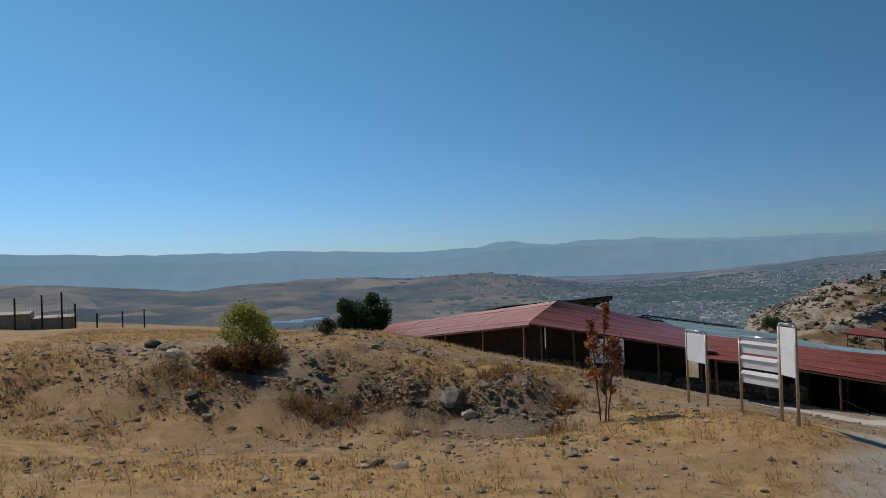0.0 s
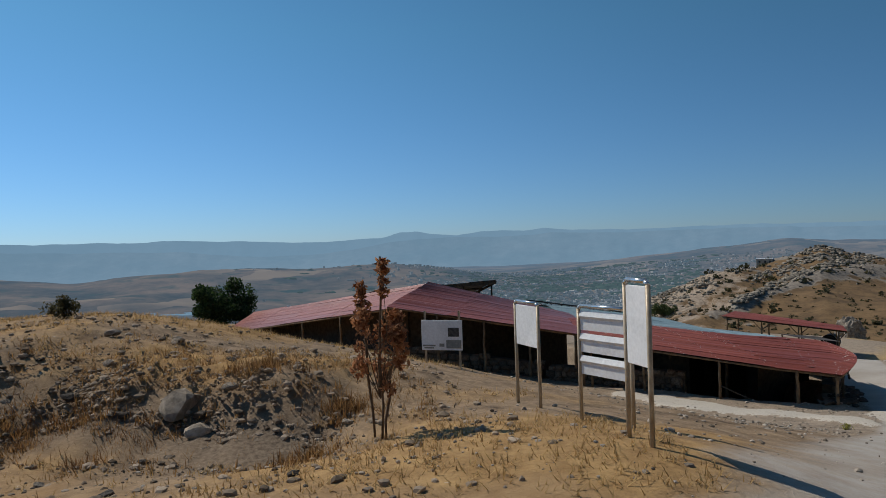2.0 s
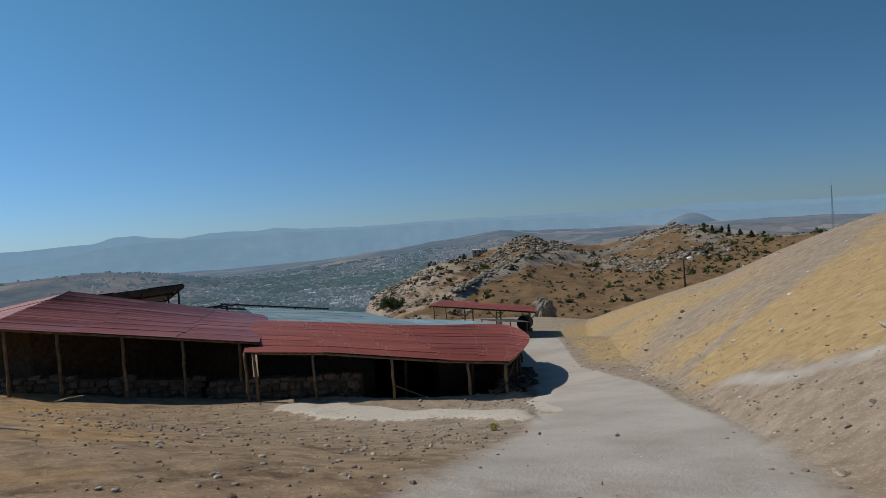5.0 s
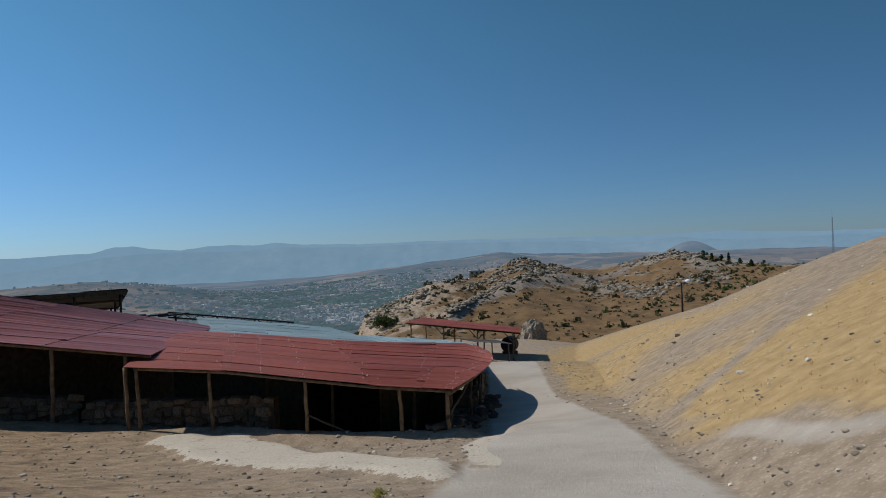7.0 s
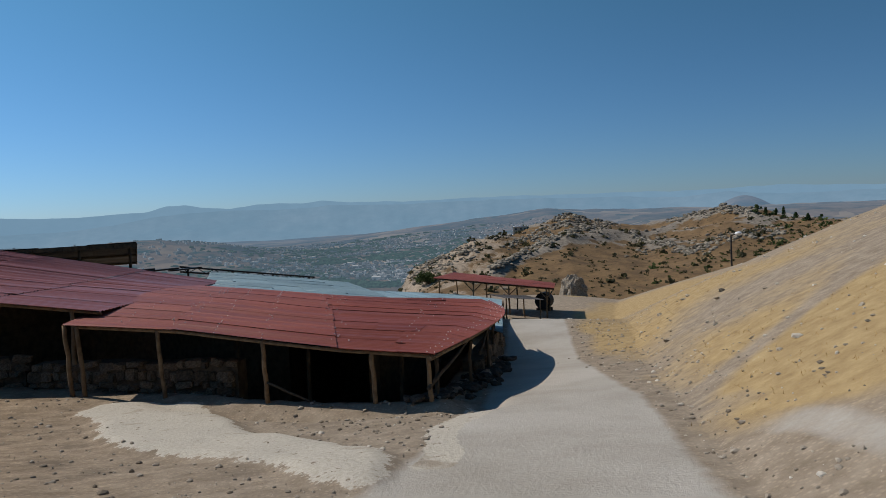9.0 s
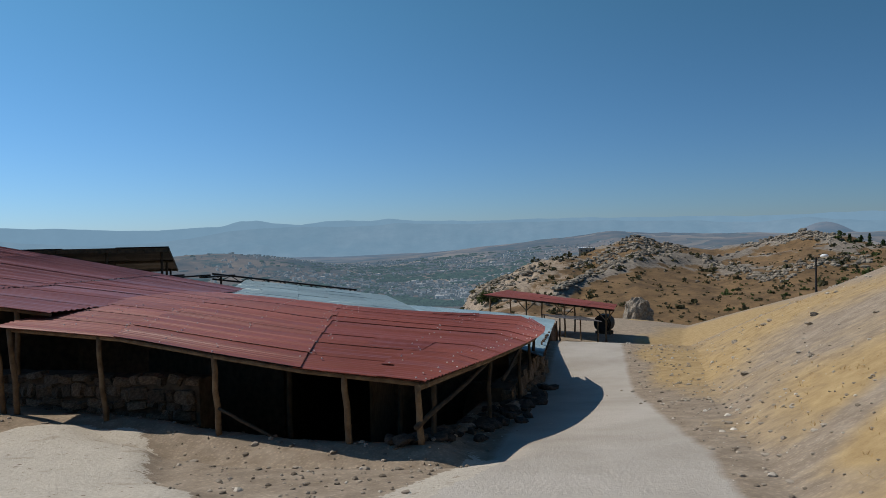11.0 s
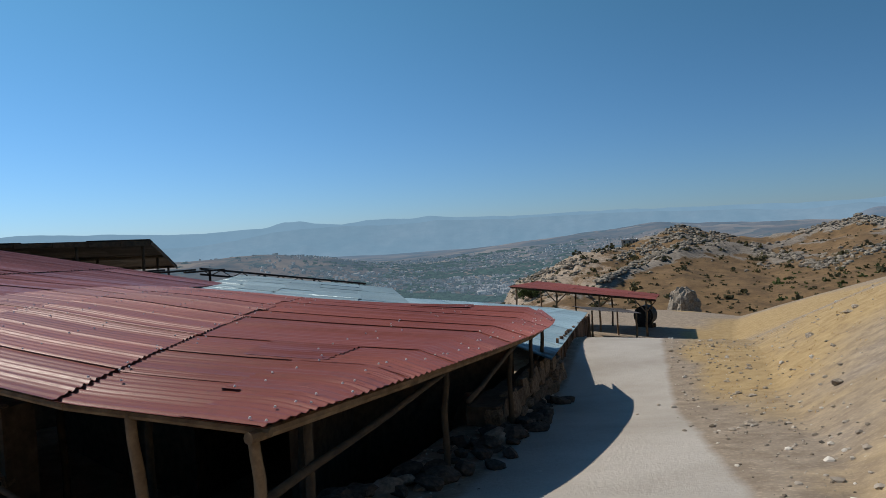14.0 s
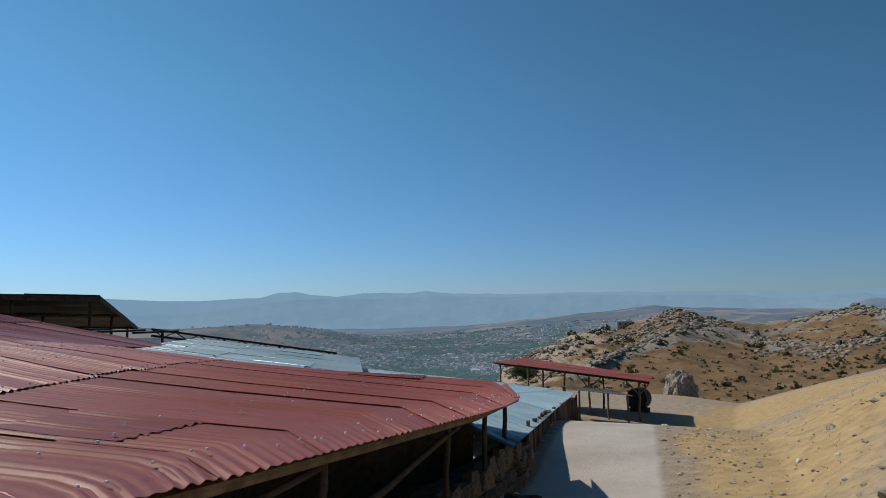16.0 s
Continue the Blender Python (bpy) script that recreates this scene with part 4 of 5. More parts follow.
def plank_wall():
    ob = tagged(new("wall_track"), "weathered brown upright planks under the blue roof", "wall", kind="structure")
    a, b = Vector((25.6, 31.6, -4.62)), Vector((36.3, 47.3, -6.5))
    d = b - a
    turn = Matrix.Rotation(math.atan2(d.y, d.x), 4, "Z")
    rng = random.Random(6)
    meshes = []
    for _ in range(5):
        bm = bmesh.new()
        box(bm, (1, 1, 1), Matrix.Translation((0, 0, -0.5)))
        for v in bm.verts:
            v.co += Vector((rng.uniform(-1, 1) * 0.08, rng.uniform(-1, 1) * 0.2, rng.uniform(-0.02, 0.02)))
        me = bpy.data.meshes.new("plank")
        bm.to_mesh(me)
        bm.free()
        me.materials.append(PLANK)
        meshes.append(me)
    n = 62
    for i in range(n):
        p = a + d * ((i + 0.5) / n)
        st = new("plank", rng.choice(meshes))
        st.parent = ob
        h = p.z - height(p.x + 0.3, p.y - 0.2) + 0.4
        st.matrix_basis = Matrix.Translation((p.x, p.y, p.z + rng.uniform(-0.06, 0.1))) @ turn @ pose(0, 0, 0, rng.uniform(-2, 2), rng.uniform(-2, 2), rng.uniform(-6, 6)) @ Matrix.Diagonal((0.27, 0.06, h, 1))
    core = bmesh.new()
    box(core, (d.length, 0.2, 4.5), Matrix.Translation((a + b) / 2 + Vector((-0.22, 0.15, -2.35))) @ (b - a).to_track_quat("X", "Z").to_matrix().to_4x4())
    part("earth_core", core, MORTAR, ob)


plank_wall()
rubble_wall("wall_corner", (21.4, 26.6), (25.2, 31.2), -6.6, -4.45, -4.75, 0.5, "reddish brown rubble footing at the shelter's corner", 7, 0.42)


def shade_wall(name, f, spots):
    """An added earth wall that follows a roof's underside and shuts daylight out."""
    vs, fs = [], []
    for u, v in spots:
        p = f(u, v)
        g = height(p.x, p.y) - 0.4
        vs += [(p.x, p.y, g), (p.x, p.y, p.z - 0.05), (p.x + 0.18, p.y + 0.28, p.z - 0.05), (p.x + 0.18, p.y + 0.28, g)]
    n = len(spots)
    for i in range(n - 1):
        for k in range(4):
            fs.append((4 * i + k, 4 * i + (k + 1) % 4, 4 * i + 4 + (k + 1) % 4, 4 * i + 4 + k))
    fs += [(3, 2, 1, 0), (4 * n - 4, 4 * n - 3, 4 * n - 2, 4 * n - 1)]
    tagged(mesh_ob(name, vs, fs, MORTAR), "added earth wall blocking daylight inside the shelter", "wall", kind="structure")


# added walls behind the eaves, there only to darken the shelter's inside
shade_wall("wall_shade_east", front_roof, [(0.17, 0.42), (0.16, 0.72), (0.06, 0.97), (0.2, 0.97), (0.3, 0.75), (0.38, 0.5), (0.7, 0.5), (0.98, 0.5)])
shade_wall("wall_shade_mid", middle_roof, [(0.1, 0.5), (0.3, 0.42), (0.6, 0.4), (0.98, 0.4)])
shade_wall("wall_shade_wing", wing_roof, [(0.02, 0.55), (0.3, 0.5), (0.6, 0.5), (0.99, 0.5)])
shade_wall("wall_shade_end", wing_roof, [(0.99, 0.04), (0.99, 0.5)])


def loose_rock(x, y, s, dark=False, sink=0.28, group="loose rocks on the hillside"):
    me = random.choice(DARK_SHADED_ROCKS if dark else ROCKS)
    ob = new("dark_rock" if dark else "rock", me)
    ob.matrix_world = Matrix.Translation((x, y, height(x, y) + s * (0.35 - sink))) @ pose(0, 0, 0, random.uniform(-15, 15), random.uniform(-15, 15), random.uniform(0, 360)) @ Matrix.Diagonal((s * random.uniform(0.9, 1.4), s, s * random.uniform(0.75, 1.0), 1))
    return tagged(ob, "dark broken rock lying on dry earth" if dark else "grey weathered limestone rock on dry earth", "rock", group)


random.seed(12)
# boulders that stand out on the bank
for x, y, s, dk in ((0.85, 12.95, 0.64, 0), (1.2, 12.5, 0.34, 0), (0.7, 12.0, 0.2, 0), (-3.8, 13.2, 0.34, 1), (-1.3, 9.5, 0.22, 1), (-0.9, 11.1, 0.2, 1), (-0.3, 9.2, 0.2, 1), (0.7, 10.5, 0.2, 1), (2.1, 8.7, 0.16, 0), (0.0, 8.9, 0.24, 0),
                    (-3.3, 12.0, 0.24, 0), (-2.3, 14.9, 0.30, 1), (-1.9, 14.6, 0.22, 0), (-5.9, 17.0, 0.5, 1), (-5.4, 16.2, 0.45, 0), (-4.9, 15.6, 0.5, 0), (-6.6, 16.2, 0.5, 0), (-4.3, 15.1, 0.3, 1), (-0.6, 15.8, 0.28, 0), (0.4, 15.6, 0.25, 0),
                    (2.6, 16.4, 0.3, 0), (3.2, 16.6, 0.26, 0), (1.5, 12.9, 0.2, 0), (-5.6, 12.6, 0.25, 0)):
    loose_rock(x, y, s, dk)


def scree_spot(rng, wide):
    k = rng.uniform(0, len(SCREE) - 1.001)
    (ax, ay), (bx, by) = SCREE[int(k)], SCREE[int(k) + 1]
    return ax + (bx - ax) * (k % 1) + rng.gauss(0, wide), ay + (by - ay) * (k % 1) + rng.gauss(0, wide)


for _ in range(46):
    loose_rock(*scree_spot(random, 0.4), random.choice((0.09, 0.12, 0.15, 0.2, 0.24)), random.random() < 0.4)
for _ in range(44):
    x = random.uniform(-8, 3.2)
    loose_rock(x, 13.6 - 0.2 * x + random.gauss(0, 1.7), random.choice((0.08, 0.11, 0.14, 0.18)), random.random() < 0.3)
for _ in range(40):
    lat, s = random.uniform(3.8, 8.0), random.uniform(15, 44)
    x, y = 0.78 * lat + 0.62 * s, -0.62 * lat + 0.78 * s
    loose_rock(x, y, random.choice((0.07, 0.09, 0.12, 0.15, 0.24)), random.random() < 0.06, group="stones along the track")
# tumbled boulders under the roof's side, mostly darkened stone in place of its shade
for _ in range(110):
    v = random.uniform(0.05, 1.0)
    p = front_roof(0.0, v)
    loose_rock(p.x + random.uniform(-0.95, 0.0), p.y + random.uniform(-0.4, 0.3), random.uniform(0.12, 0.42), random.random() < 0.85, 0.2, "tumbled boulders beside the shelter")
# blocks along the hill's crest
for k in range(12):
    az = radians(44 + k * 1.4)
    r = 42 + k * 0.6
    loose_rock(OX + r * math.sin(az), OY + r * math.cos(az), random.uniform(0.12, 0.32), False, group="stones on the hill")


def scatter_pebbles(name, count, place, label, lo, hi, mat, seed):
    rng = random.Random(seed)
    base = []
    for s in range(5):
        bm = bmesh.new()
        bmesh.ops.create_icosphere(bm, subdivisions=1, radius=0.5)
        q = random.Random(seed + s)
        base.append(([v.co * q.uniform(0.7, 1.25) for v in bm.verts], [[v.index for v in f.verts] for f in bm.faces]))
        bm.free()
    verts, faces = [], []
    spots = [place(rng) for _ in range(count)]
    xs, ys = np.array([p[0] for p in spots]), np.array([p[1] for p in spots])
    on_road = np.maximum(road_mask(xs, ys), slab_mask(xs, ys))
    spots = [p for p, m in zip(spots, on_road) if rng.random() > 0.99 * m ** 0.4]
    hs = terrain([p[0] for p in spots], [p[1] for p in spots])
    for (x, y), z in zip(spots, hs):
        vs, fs = rng.choice(base)
        s = rng.uniform(lo, hi) * (rng.random() ** 1.5 + 0.35)
        c, sn = math.cos(rng.uniform(0, 6.28)), math.sin(rng.uniform(0, 6.28))
        b = len(verts)
        verts += [(x + s * (v.x * c - v.y * sn), y + s * (v.x * sn + v.y * c), z + s * (v.z * 0.6 + 0.12)) for v in vs]
        faces += [[b + i for i in f] for f in fs]
    return tagged(mesh_ob(name, verts, faces, mat), label, "stones", kind="stuff")


CHALK = Nodes("pale_chalk_stone", 0.95)
CHALK = CHALK.out(CHALK.mix(CHALK.rand(True), (0.34, 0.29, 0.23), (0.62, 0.57, 0.50)))
PEBBLE = Nodes("pebble_stone", 0.95)
PEBBLE = PEBBLE.out(PEBBLE.mix(PEBBLE.rand(True), (0.15, 0.12, 0.09), (0.42, 0.365, 0.30)))


RUBBLE = Nodes("brown_rubble_stone", 0.95)
RUBBLE = RUBBLE.out(RUBBLE.mix(RUBBLE.rand(True), (0.11, 0.083, 0.057), (0.42, 0.335, 0.25)))


def along_track(rng):
    lat = rng.choice((-1, 1)) * abs(rng.gauss(0, 1.3)) + (4.0 if rng.random() < 0.6 else 0.4)
    s = rng.uniform(8, 46)
    return 0.78 * lat + 0.62 * s, -0.62 * lat + 0.78 * s


scatter_pebbles("track_pebbles", 3400, along_track, "small grey stones scattered beside the track", 0.02, 0.085, PEBBLE, 31)
scatter_pebbles("bank_rubble", 4200, lambda g: (g.uniform(-9, 4.5), 13.6 + g.gauss(0, 2.6)), "loose rubble on the earth bank", 0.02, 0.10, RUBBLE, 32)
scatter_pebbles("scree_rubble", 3400, lambda g: scree_spot(g, 0.46), "broken brown-grey rubble spilling down the bank", 0.02, 0.10, RUBBLE, 37)
scatter_pebbles("foreground_pebbles", 1900, lambda g: (g.uniform(-5, 9), g.uniform(3.5, 12)), "small stones in the dry grass", 0.015, 0.07, PEBBLE, 33)
scatter_pebbles("apron_stones", 2600, lambda g: (g.uniform(6, 18), g.uniform(12, 27)), "stones on the earth before the shelter", 0.02, 0.08, PEBBLE, 34)
scatter_pebbles("track_chalk", 900, along_track, "pale chalk chips beside the track", 0.02, 0.075, CHALK, 36)
scatter_pebbles("hill_stones", 1500, lambda g: (g.uniform(20, 60), g.uniform(8, 45)), "pale stones on the straw hill", 0.03, 0.13, CHALK, 35)


# ---------------------------------------------------------------- grass, bushes, trees
def grass(name, count, place, label, mat, lo, hi, lean, seed, blades=6, keep=None):
    rng = random.Random(seed)
    spots = [place(rng) for _ in range(count)]
    if keep:
        m = keep(np.array([p[0] for p in spots]), np.array([p[1] for p in spots]))
        spots = [p for p, k in zip(spots, m) if rng.random() < k]
    hs = terrain([p[0] for p in spots], [p[1] for p in spots])
    verts, faces = [], []
    for (x, y), z in zip(spots, hs):
        for _ in range(blades):
            h = rng.uniform(lo, hi)
            a = rng.uniform(0, 6.28)
            bx, by = x + rng.gauss(0, 0.05), y + rng.gauss(0, 0.05)
            w = 0.006 + 0.012 * h
            tx, ty = bx + math.cos(a) * h * lean * rng.random(), by + math.sin(a) * h * lean * rng.random()
            b = len(verts)
            verts += [(bx - w * math.sin(a), by + w * math.cos(a), z - 0.01), (bx + w * math.sin(a), by - w * math.cos(a), z - 0.01), (tx, ty, z + h)]
            faces.append((b, b + 1, b + 2))
    return tagged(mesh_ob(name, verts, faces, mat), label, "grass", kind="stuff")


grass("bank_grass", 17000, lambda g: (g.uniform(-10, 5.5), g.uniform(5, 24)), "dry golden grass on the bank", STRAW, 0.02, 0.085, 2.4, 41, 5, lambda x, y: straw_mask(x, y) * 1.1)
grass("russet_grass", 1300, lambda g: (g.uniform(-8, 4), 13.2 + g.gauss(0, 1.1)), "russet dry grass below the bank", RUSSET, 0.03, 0.12, 1.8, 42, 8)
def clump(g):
    cx, cy = g.choice(((-2.1, 13.2), (-0.7, 12.7), (0.2, 12.2), (-1.1, 13.3), (0.5, 12.4), (-1.5, 12.9), (-3.9, 14.0), (-4.6, 14.6), (-0.2, 12.9), (2.4, 11.2), (2.9, 12.6), (1.9, 13.4)))
    return cx + g.gauss(0, 0.22), cy + g.gauss(0, 0.18)


grass("russet_clumps", 520, clump, "tall russet clumps of dead grass on the bank", RUSSET, 0.05, 0.17, 1.2, 44, 8)
grass("brown_clumps", 300, clump, "dark brown dead weeds on the bank", BROWN, 0.06, 0.2, 1.0, 45, 7)
grass("hill_grass", 15000, lambda g: (g.uniform(18, 62), g.uniform(5, 46)), "dry straw-coloured grass on the hill", STRAW, 0.012, 0.04, 2.4, 43, 5, lambda x, y: smooth(0.3, 0.7, straw_mask(x, y)))


def leaf_cloud(name, blobs, count, size, mat, parent, seed, label="", flat=1.0):
    """Many small leaves in clumps."""
    rng = random.Random(seed)
    verts, faces = [], []
    for _ in range(count):
        c, r = rng.choice(blobs)
        d = Vector((rng.gauss(0, 1), rng.gauss(0, 1), rng.gauss(0, 1))).normalized() * r * rng.uniform(0.45, 1.05)
        d.z *= flat
        p = Vector(c) + d
        n = Vector((rng.gauss(0, 1), rng.gauss(0, 1), rng.gauss(0, 1))).normalized()
        t = n.orthogonal().normalized()
        t.rotate(Matrix.Rotation(rng.uniform(0, 6.28), 3, n))
        s = size * rng.uniform(0.6, 1.3)
        q = n.cross(t) * s * 0.45
        t = t * s
        b = len(verts)
        verts += [p - t, p + q, p + t, p - q]
        faces.append((b, b + 1, b + 2, b + 3))
    return mesh_ob(name, verts, faces, mat, parent, False, label)


def limbs(name, base, tips, r, mat, parent):
    bm = bmesh.new()
    for t in tips:
        t = Vector(t)
        m = Vector(base).lerp(t, 0.5) + Vector((random.uniform(-1, 1), random.uniform(-1, 1), 0)) * 0.06 * t.length
        rod(bm, base, m, r, r * 0.7, 6), rod(bm, m, t, r * 0.7, r * 0.2, 6)
    return part(name, bm, mat, parent)


def broad_tree():
    x, y = -3.2, 52.0
    z = height(x, y)
    t = thing("tree", (x, y, z), "round dark green broadleaf tree behind the bank", "tree")
    top = -0.85 - z
    bm = bmesh.new()
    rod(bm, (0, 0, -0.3), (0, 0, top * 0.5), 0.16, 0.09, 10)
    part("trunk", bm, BARK, t)
    rng = random.Random(8)
    blobs = []
    for _ in range(26):
        a, r = rng.uniform(0, 6.28), rng.uniform(0.2, 2.1)
        blobs.append((Vector((r * math.cos(a), r * math.sin(a), top * 0.62 + rng.uniform(-1.2, 0.95) * (1.3 - r * 0.35))), rng.uniform(0.5, 0.9)))
    limbs("limb", (0, 0, top * 0.4), [b[0] for b in blobs[:12]], 0.05, BARK, t)
    leaf_cloud("crown", blobs, 12000, 0.12, LEAF, t, 9)


def bush(at, w, h, mat, seed, label, count=2600, leaf=0.035, name="bush"):
    x, y = at
    z = height(x, y)
    b = thing(name, (x, y, z), label, "bush")
    rng = random.Random(seed)
    blobs = []
    for _ in range(18):
        a, r = rng.uniform(0, 6.28), rng.uniform(0, 0.42) * w
        zz = h * rng.uniform(0.3, 0.9) * (1 - 0.5 * (2 * r / w) ** 2)
        blobs.append((Vector((r * math.cos(a), r * math.sin(a), zz)), 0.16 * w * rng.uniform(0.7, 1.2)))
    limbs("stems", (0, 0, -0.05), [q[0] for q in blobs], 0.012 * h + 0.004, BARK, b)
    leaf_cloud("foliage", blobs, count, leaf, mat, b, seed)
    return b


broad_tree()
bush((163.0, 300.0), 13.0, 7.0, GREEN, 28, "broad olive-green thicket below the rocky ridge", 5200, 0.34)
bush((-3.45, 15.75), 1.75, 0.98, OLIVE, 21, "yellow-green bushy shrub on the bank", 5200, 0.036)
bush((-1.9, 17.6), 0.7, 0.4, SCRUB, 22, "small dry grey-green shrub on the bank", 900, 0.035)
bush((-3.3, 14.8), 1.7, 0.5, BROWN, 23, "withered dark brown brush under the green bush", 6500, 0.04)
bush((-0.8, 5.8), 0.25, 0.14, OLIVE, 26, "small green weed in dry grass", 200, 0.02)
bush((13.0, 16.1), 0.3, 0.12, OLIVE, 27, "small green weed beside the track", 160, 0.02)


def sapling():
    x, y = 3.2, 11.15
    z = height(x, y)
    t = thing("sapling", (x, y, z), "young tree with rust-red withered leaves", "tree")
    h = 1.1 - z
    for dx, dy, k in ((0, 0, 1.0), (-0.13, 0.04, 0.86), (0.08, -0.05, 0.6)):
        pole("stem", (dx * 0.5, dy, -0.05), (dx * 1.5 + 0.04, dy * 1.4, h * k), 0.012, BARK, t, 0.03)
    rng = random.Random(3)
    blobs = []
    for i in range(34):
        zz = h * rng.uniform(0.28, 0.72)
        r = 0.21 * math.sin(math.pi * min(1, (zz / h - 0.15) / 0.7)) + 0.03
        a = rng.uniform(0, 6.28)
        blobs.append((Vector((r * math.cos(a), r * math.sin(a), zz)), 0.09))
    blobs += [(Vector((0.06, 0, h * k)), 0.06) for k in (0.8, 0.86, 0.92, 0.97)] + [(Vector((-0.17, 0.05, h * k)), 0.06) for k in (0.74, 0.8, 0.84)]
    twigs = limbs("twigwork", (0, 0, h * 0.22), [b[0] for b in blobs[::2]], 0.006, BARK, t)
    twigs["kind"] = "stuff"
    leaf_cloud("leaves", blobs, 1900, 0.036, RUST, t, 31)


sapling()


# ---------------------------------------------------------------- signs
def sign_frame(name, left, right, top, label, parts):
    """Two tube posts from the ground with a rounded head rail; parts adds the panels in the frame's own plane."""
    l, r = Vector(left), Vector(right)
    ob = thing(name, (*((l + r) / 2), 0), label, "sign")
    mid = Vector((*((l + r) / 2), 0))
    d = Vector((*(r - l), 0))
    w, way = d.length, d.normalized()
    for p in (l, r):
        bm = bmesh.new()
        g = height(p.x, p.y)
        q = Vector((*p, 0)) - mid
        rod(bm, (q.x, q.y, g - 0.2), (q.x, q.y, top - 0.03), 0.021, n=10)
        part("post", bm, TUBE, ob, smooth=True)
        bm = bmesh.new()
        e = q * (1 - 0.06 / w)
        rod(bm, (q.x, q.y, top - 0.035), (e.x, e.y, top), 0.021, n=10)
        part("corner", bm, CHROME, ob, smooth=True)
    bm = bmesh.new()
    rod(bm, tuple(-d * (0.5 - 0.03 / w) + Vector((0, 0, top))), tuple(d * (0.5 - 0.03 / w) + Vector((0, 0, top))), 0.021, n=10)
    part("head_rail", bm, CHROME, ob, "bright steel head rail", smooth=True)
    turn = Matrix.Rotation(math.atan2(way.y, way.x), 4, "Z")
    for nm, h0, h1, tilt, mat in parts:
        bm = bmesh.new()
        if nm == "slat":
            prof = [(0.0, h1), (-0.022, h1 - 0.055), (0.0, h1 - 0.085), (0.0, h0), (0.006, h0), (0.006, h1)]
            ends = [[bm.verts.new(turn @ Vector((x, y, z))) for y, z in prof] for x in (-w / 2 + 0.022, w / 2 - 0.022)]
            for i in range(6):
                bm.faces.new((ends[0][i], ends[0][(i + 1) % 6], ends[1][(i + 1) % 6], ends[1][i]))
            bm.faces.new(ends[0][::-1]), bm.faces.new(ends[1])
            part(nm, bm, mat, ob)
            continue
        m = Matrix.Translation((0, 0, (h0 + h1) / 2)) @ turn @ Matrix.Rotation(tilt, 4, "X")
        box(bm, (w - 0.045, 0.016, h1 - h0), m, 0.004)
        part(nm, bm, mat, ob)
    return ob


sign_frame("sign_narrow", (5.02, 12.30), (5.13, 11.76), 0.47, "narrow blank white sign on two beige posts", [("panel", -0.06, 0.43, 0, WHITE)])
sign_frame("sign_slatted", (5.28, 10.87), (5.55, 10.22), 0.51, "white slatted sign board on two beige posts",
           [("slat", 0.26, 0.46, 0, WHITE), ("slat", 0.03, 0.225, 0, WHITE), ("slat", -0.20, -0.005, 0, WHITE)])
sign_frame("sign_tall", (5.07, 9.32), (5.10, 8.98), 0.86, "tall blank white sign on two beige posts", [("panel", 0.18, 0.82, 0, WHITE)])


def info_board():
    l, r = Vector((4.62, 17.3, 0)), Vector((5.34, 16.9, 0))
    ob = thing("information_board", tuple((l + r) / 2), "white information board with a dark picture and grey print", "sign")
    mid, d = (l + r) / 2, r - l
    turn = Matrix.Rotation(math.atan2(d.y, d.x), 4, "Z")
    for k in (0.08, 0.92):
        p = l.lerp(r, k)
        bm = bmesh.new()
        box(bm, (0.035, 0.035, 1.75), Matrix.Translation(p - mid + Vector((0, 0, -0.95))) @ turn)
        part("post", bm, TUBE, ob)
    bm = bmesh.new()
    box(bm, (d.length, 0.025, 0.58), Matrix.Translation((0, 0, -0.54)) @ turn @ Matrix.Translation((0, -0.03, 0)), 0.004)
    board = part("board", bm, WHITE, ob)
    for x, z, w, h, mat in ((0.24, -0.48, 0.22, 0.17, INK), (0.24, -0.71, 0.30, 0.16, GREYINK), (-0.26, -0.74, 0.26, 0.03, GREYINK), (-0.26, -0.785, 0.2, 0.025, GREYINK), (0.0, -0.73, 0.1, 0.06, GREYINK)):
        bm = bmesh.new()
        box(bm, (w, 0.004, h), turn @ Matrix.Translation((x, -0.046, z)))
        part("print_bar", bm, mat, board)


info_board()

# ---------------------------------------------------------------- along the track
def dark_awning():
    a = thing("awning", (0, 0, 0), "small dark sheet awning on thin posts", "awning")
    f = quad((35.2, 45.6, -5.95), (37.6, 51.2, -6.5), (40.2, 50.2, -6.75), (38.4, 45.8, -6.45))
    corrugated_roof(a, f, (0, 0.5, 1.0), 3, 14, TIN, 0.02, 3)
    for u in (0.03, 0.97):
        for v in (0.08, 0.92):
            p = f(u, v)
            pole("post", (p.x, p.y, height(p.x, p.y) - 0.3), (p.x, p.y, p.z - 0.03), 0.05, WOOD, a, 0.02)


dark_awning()


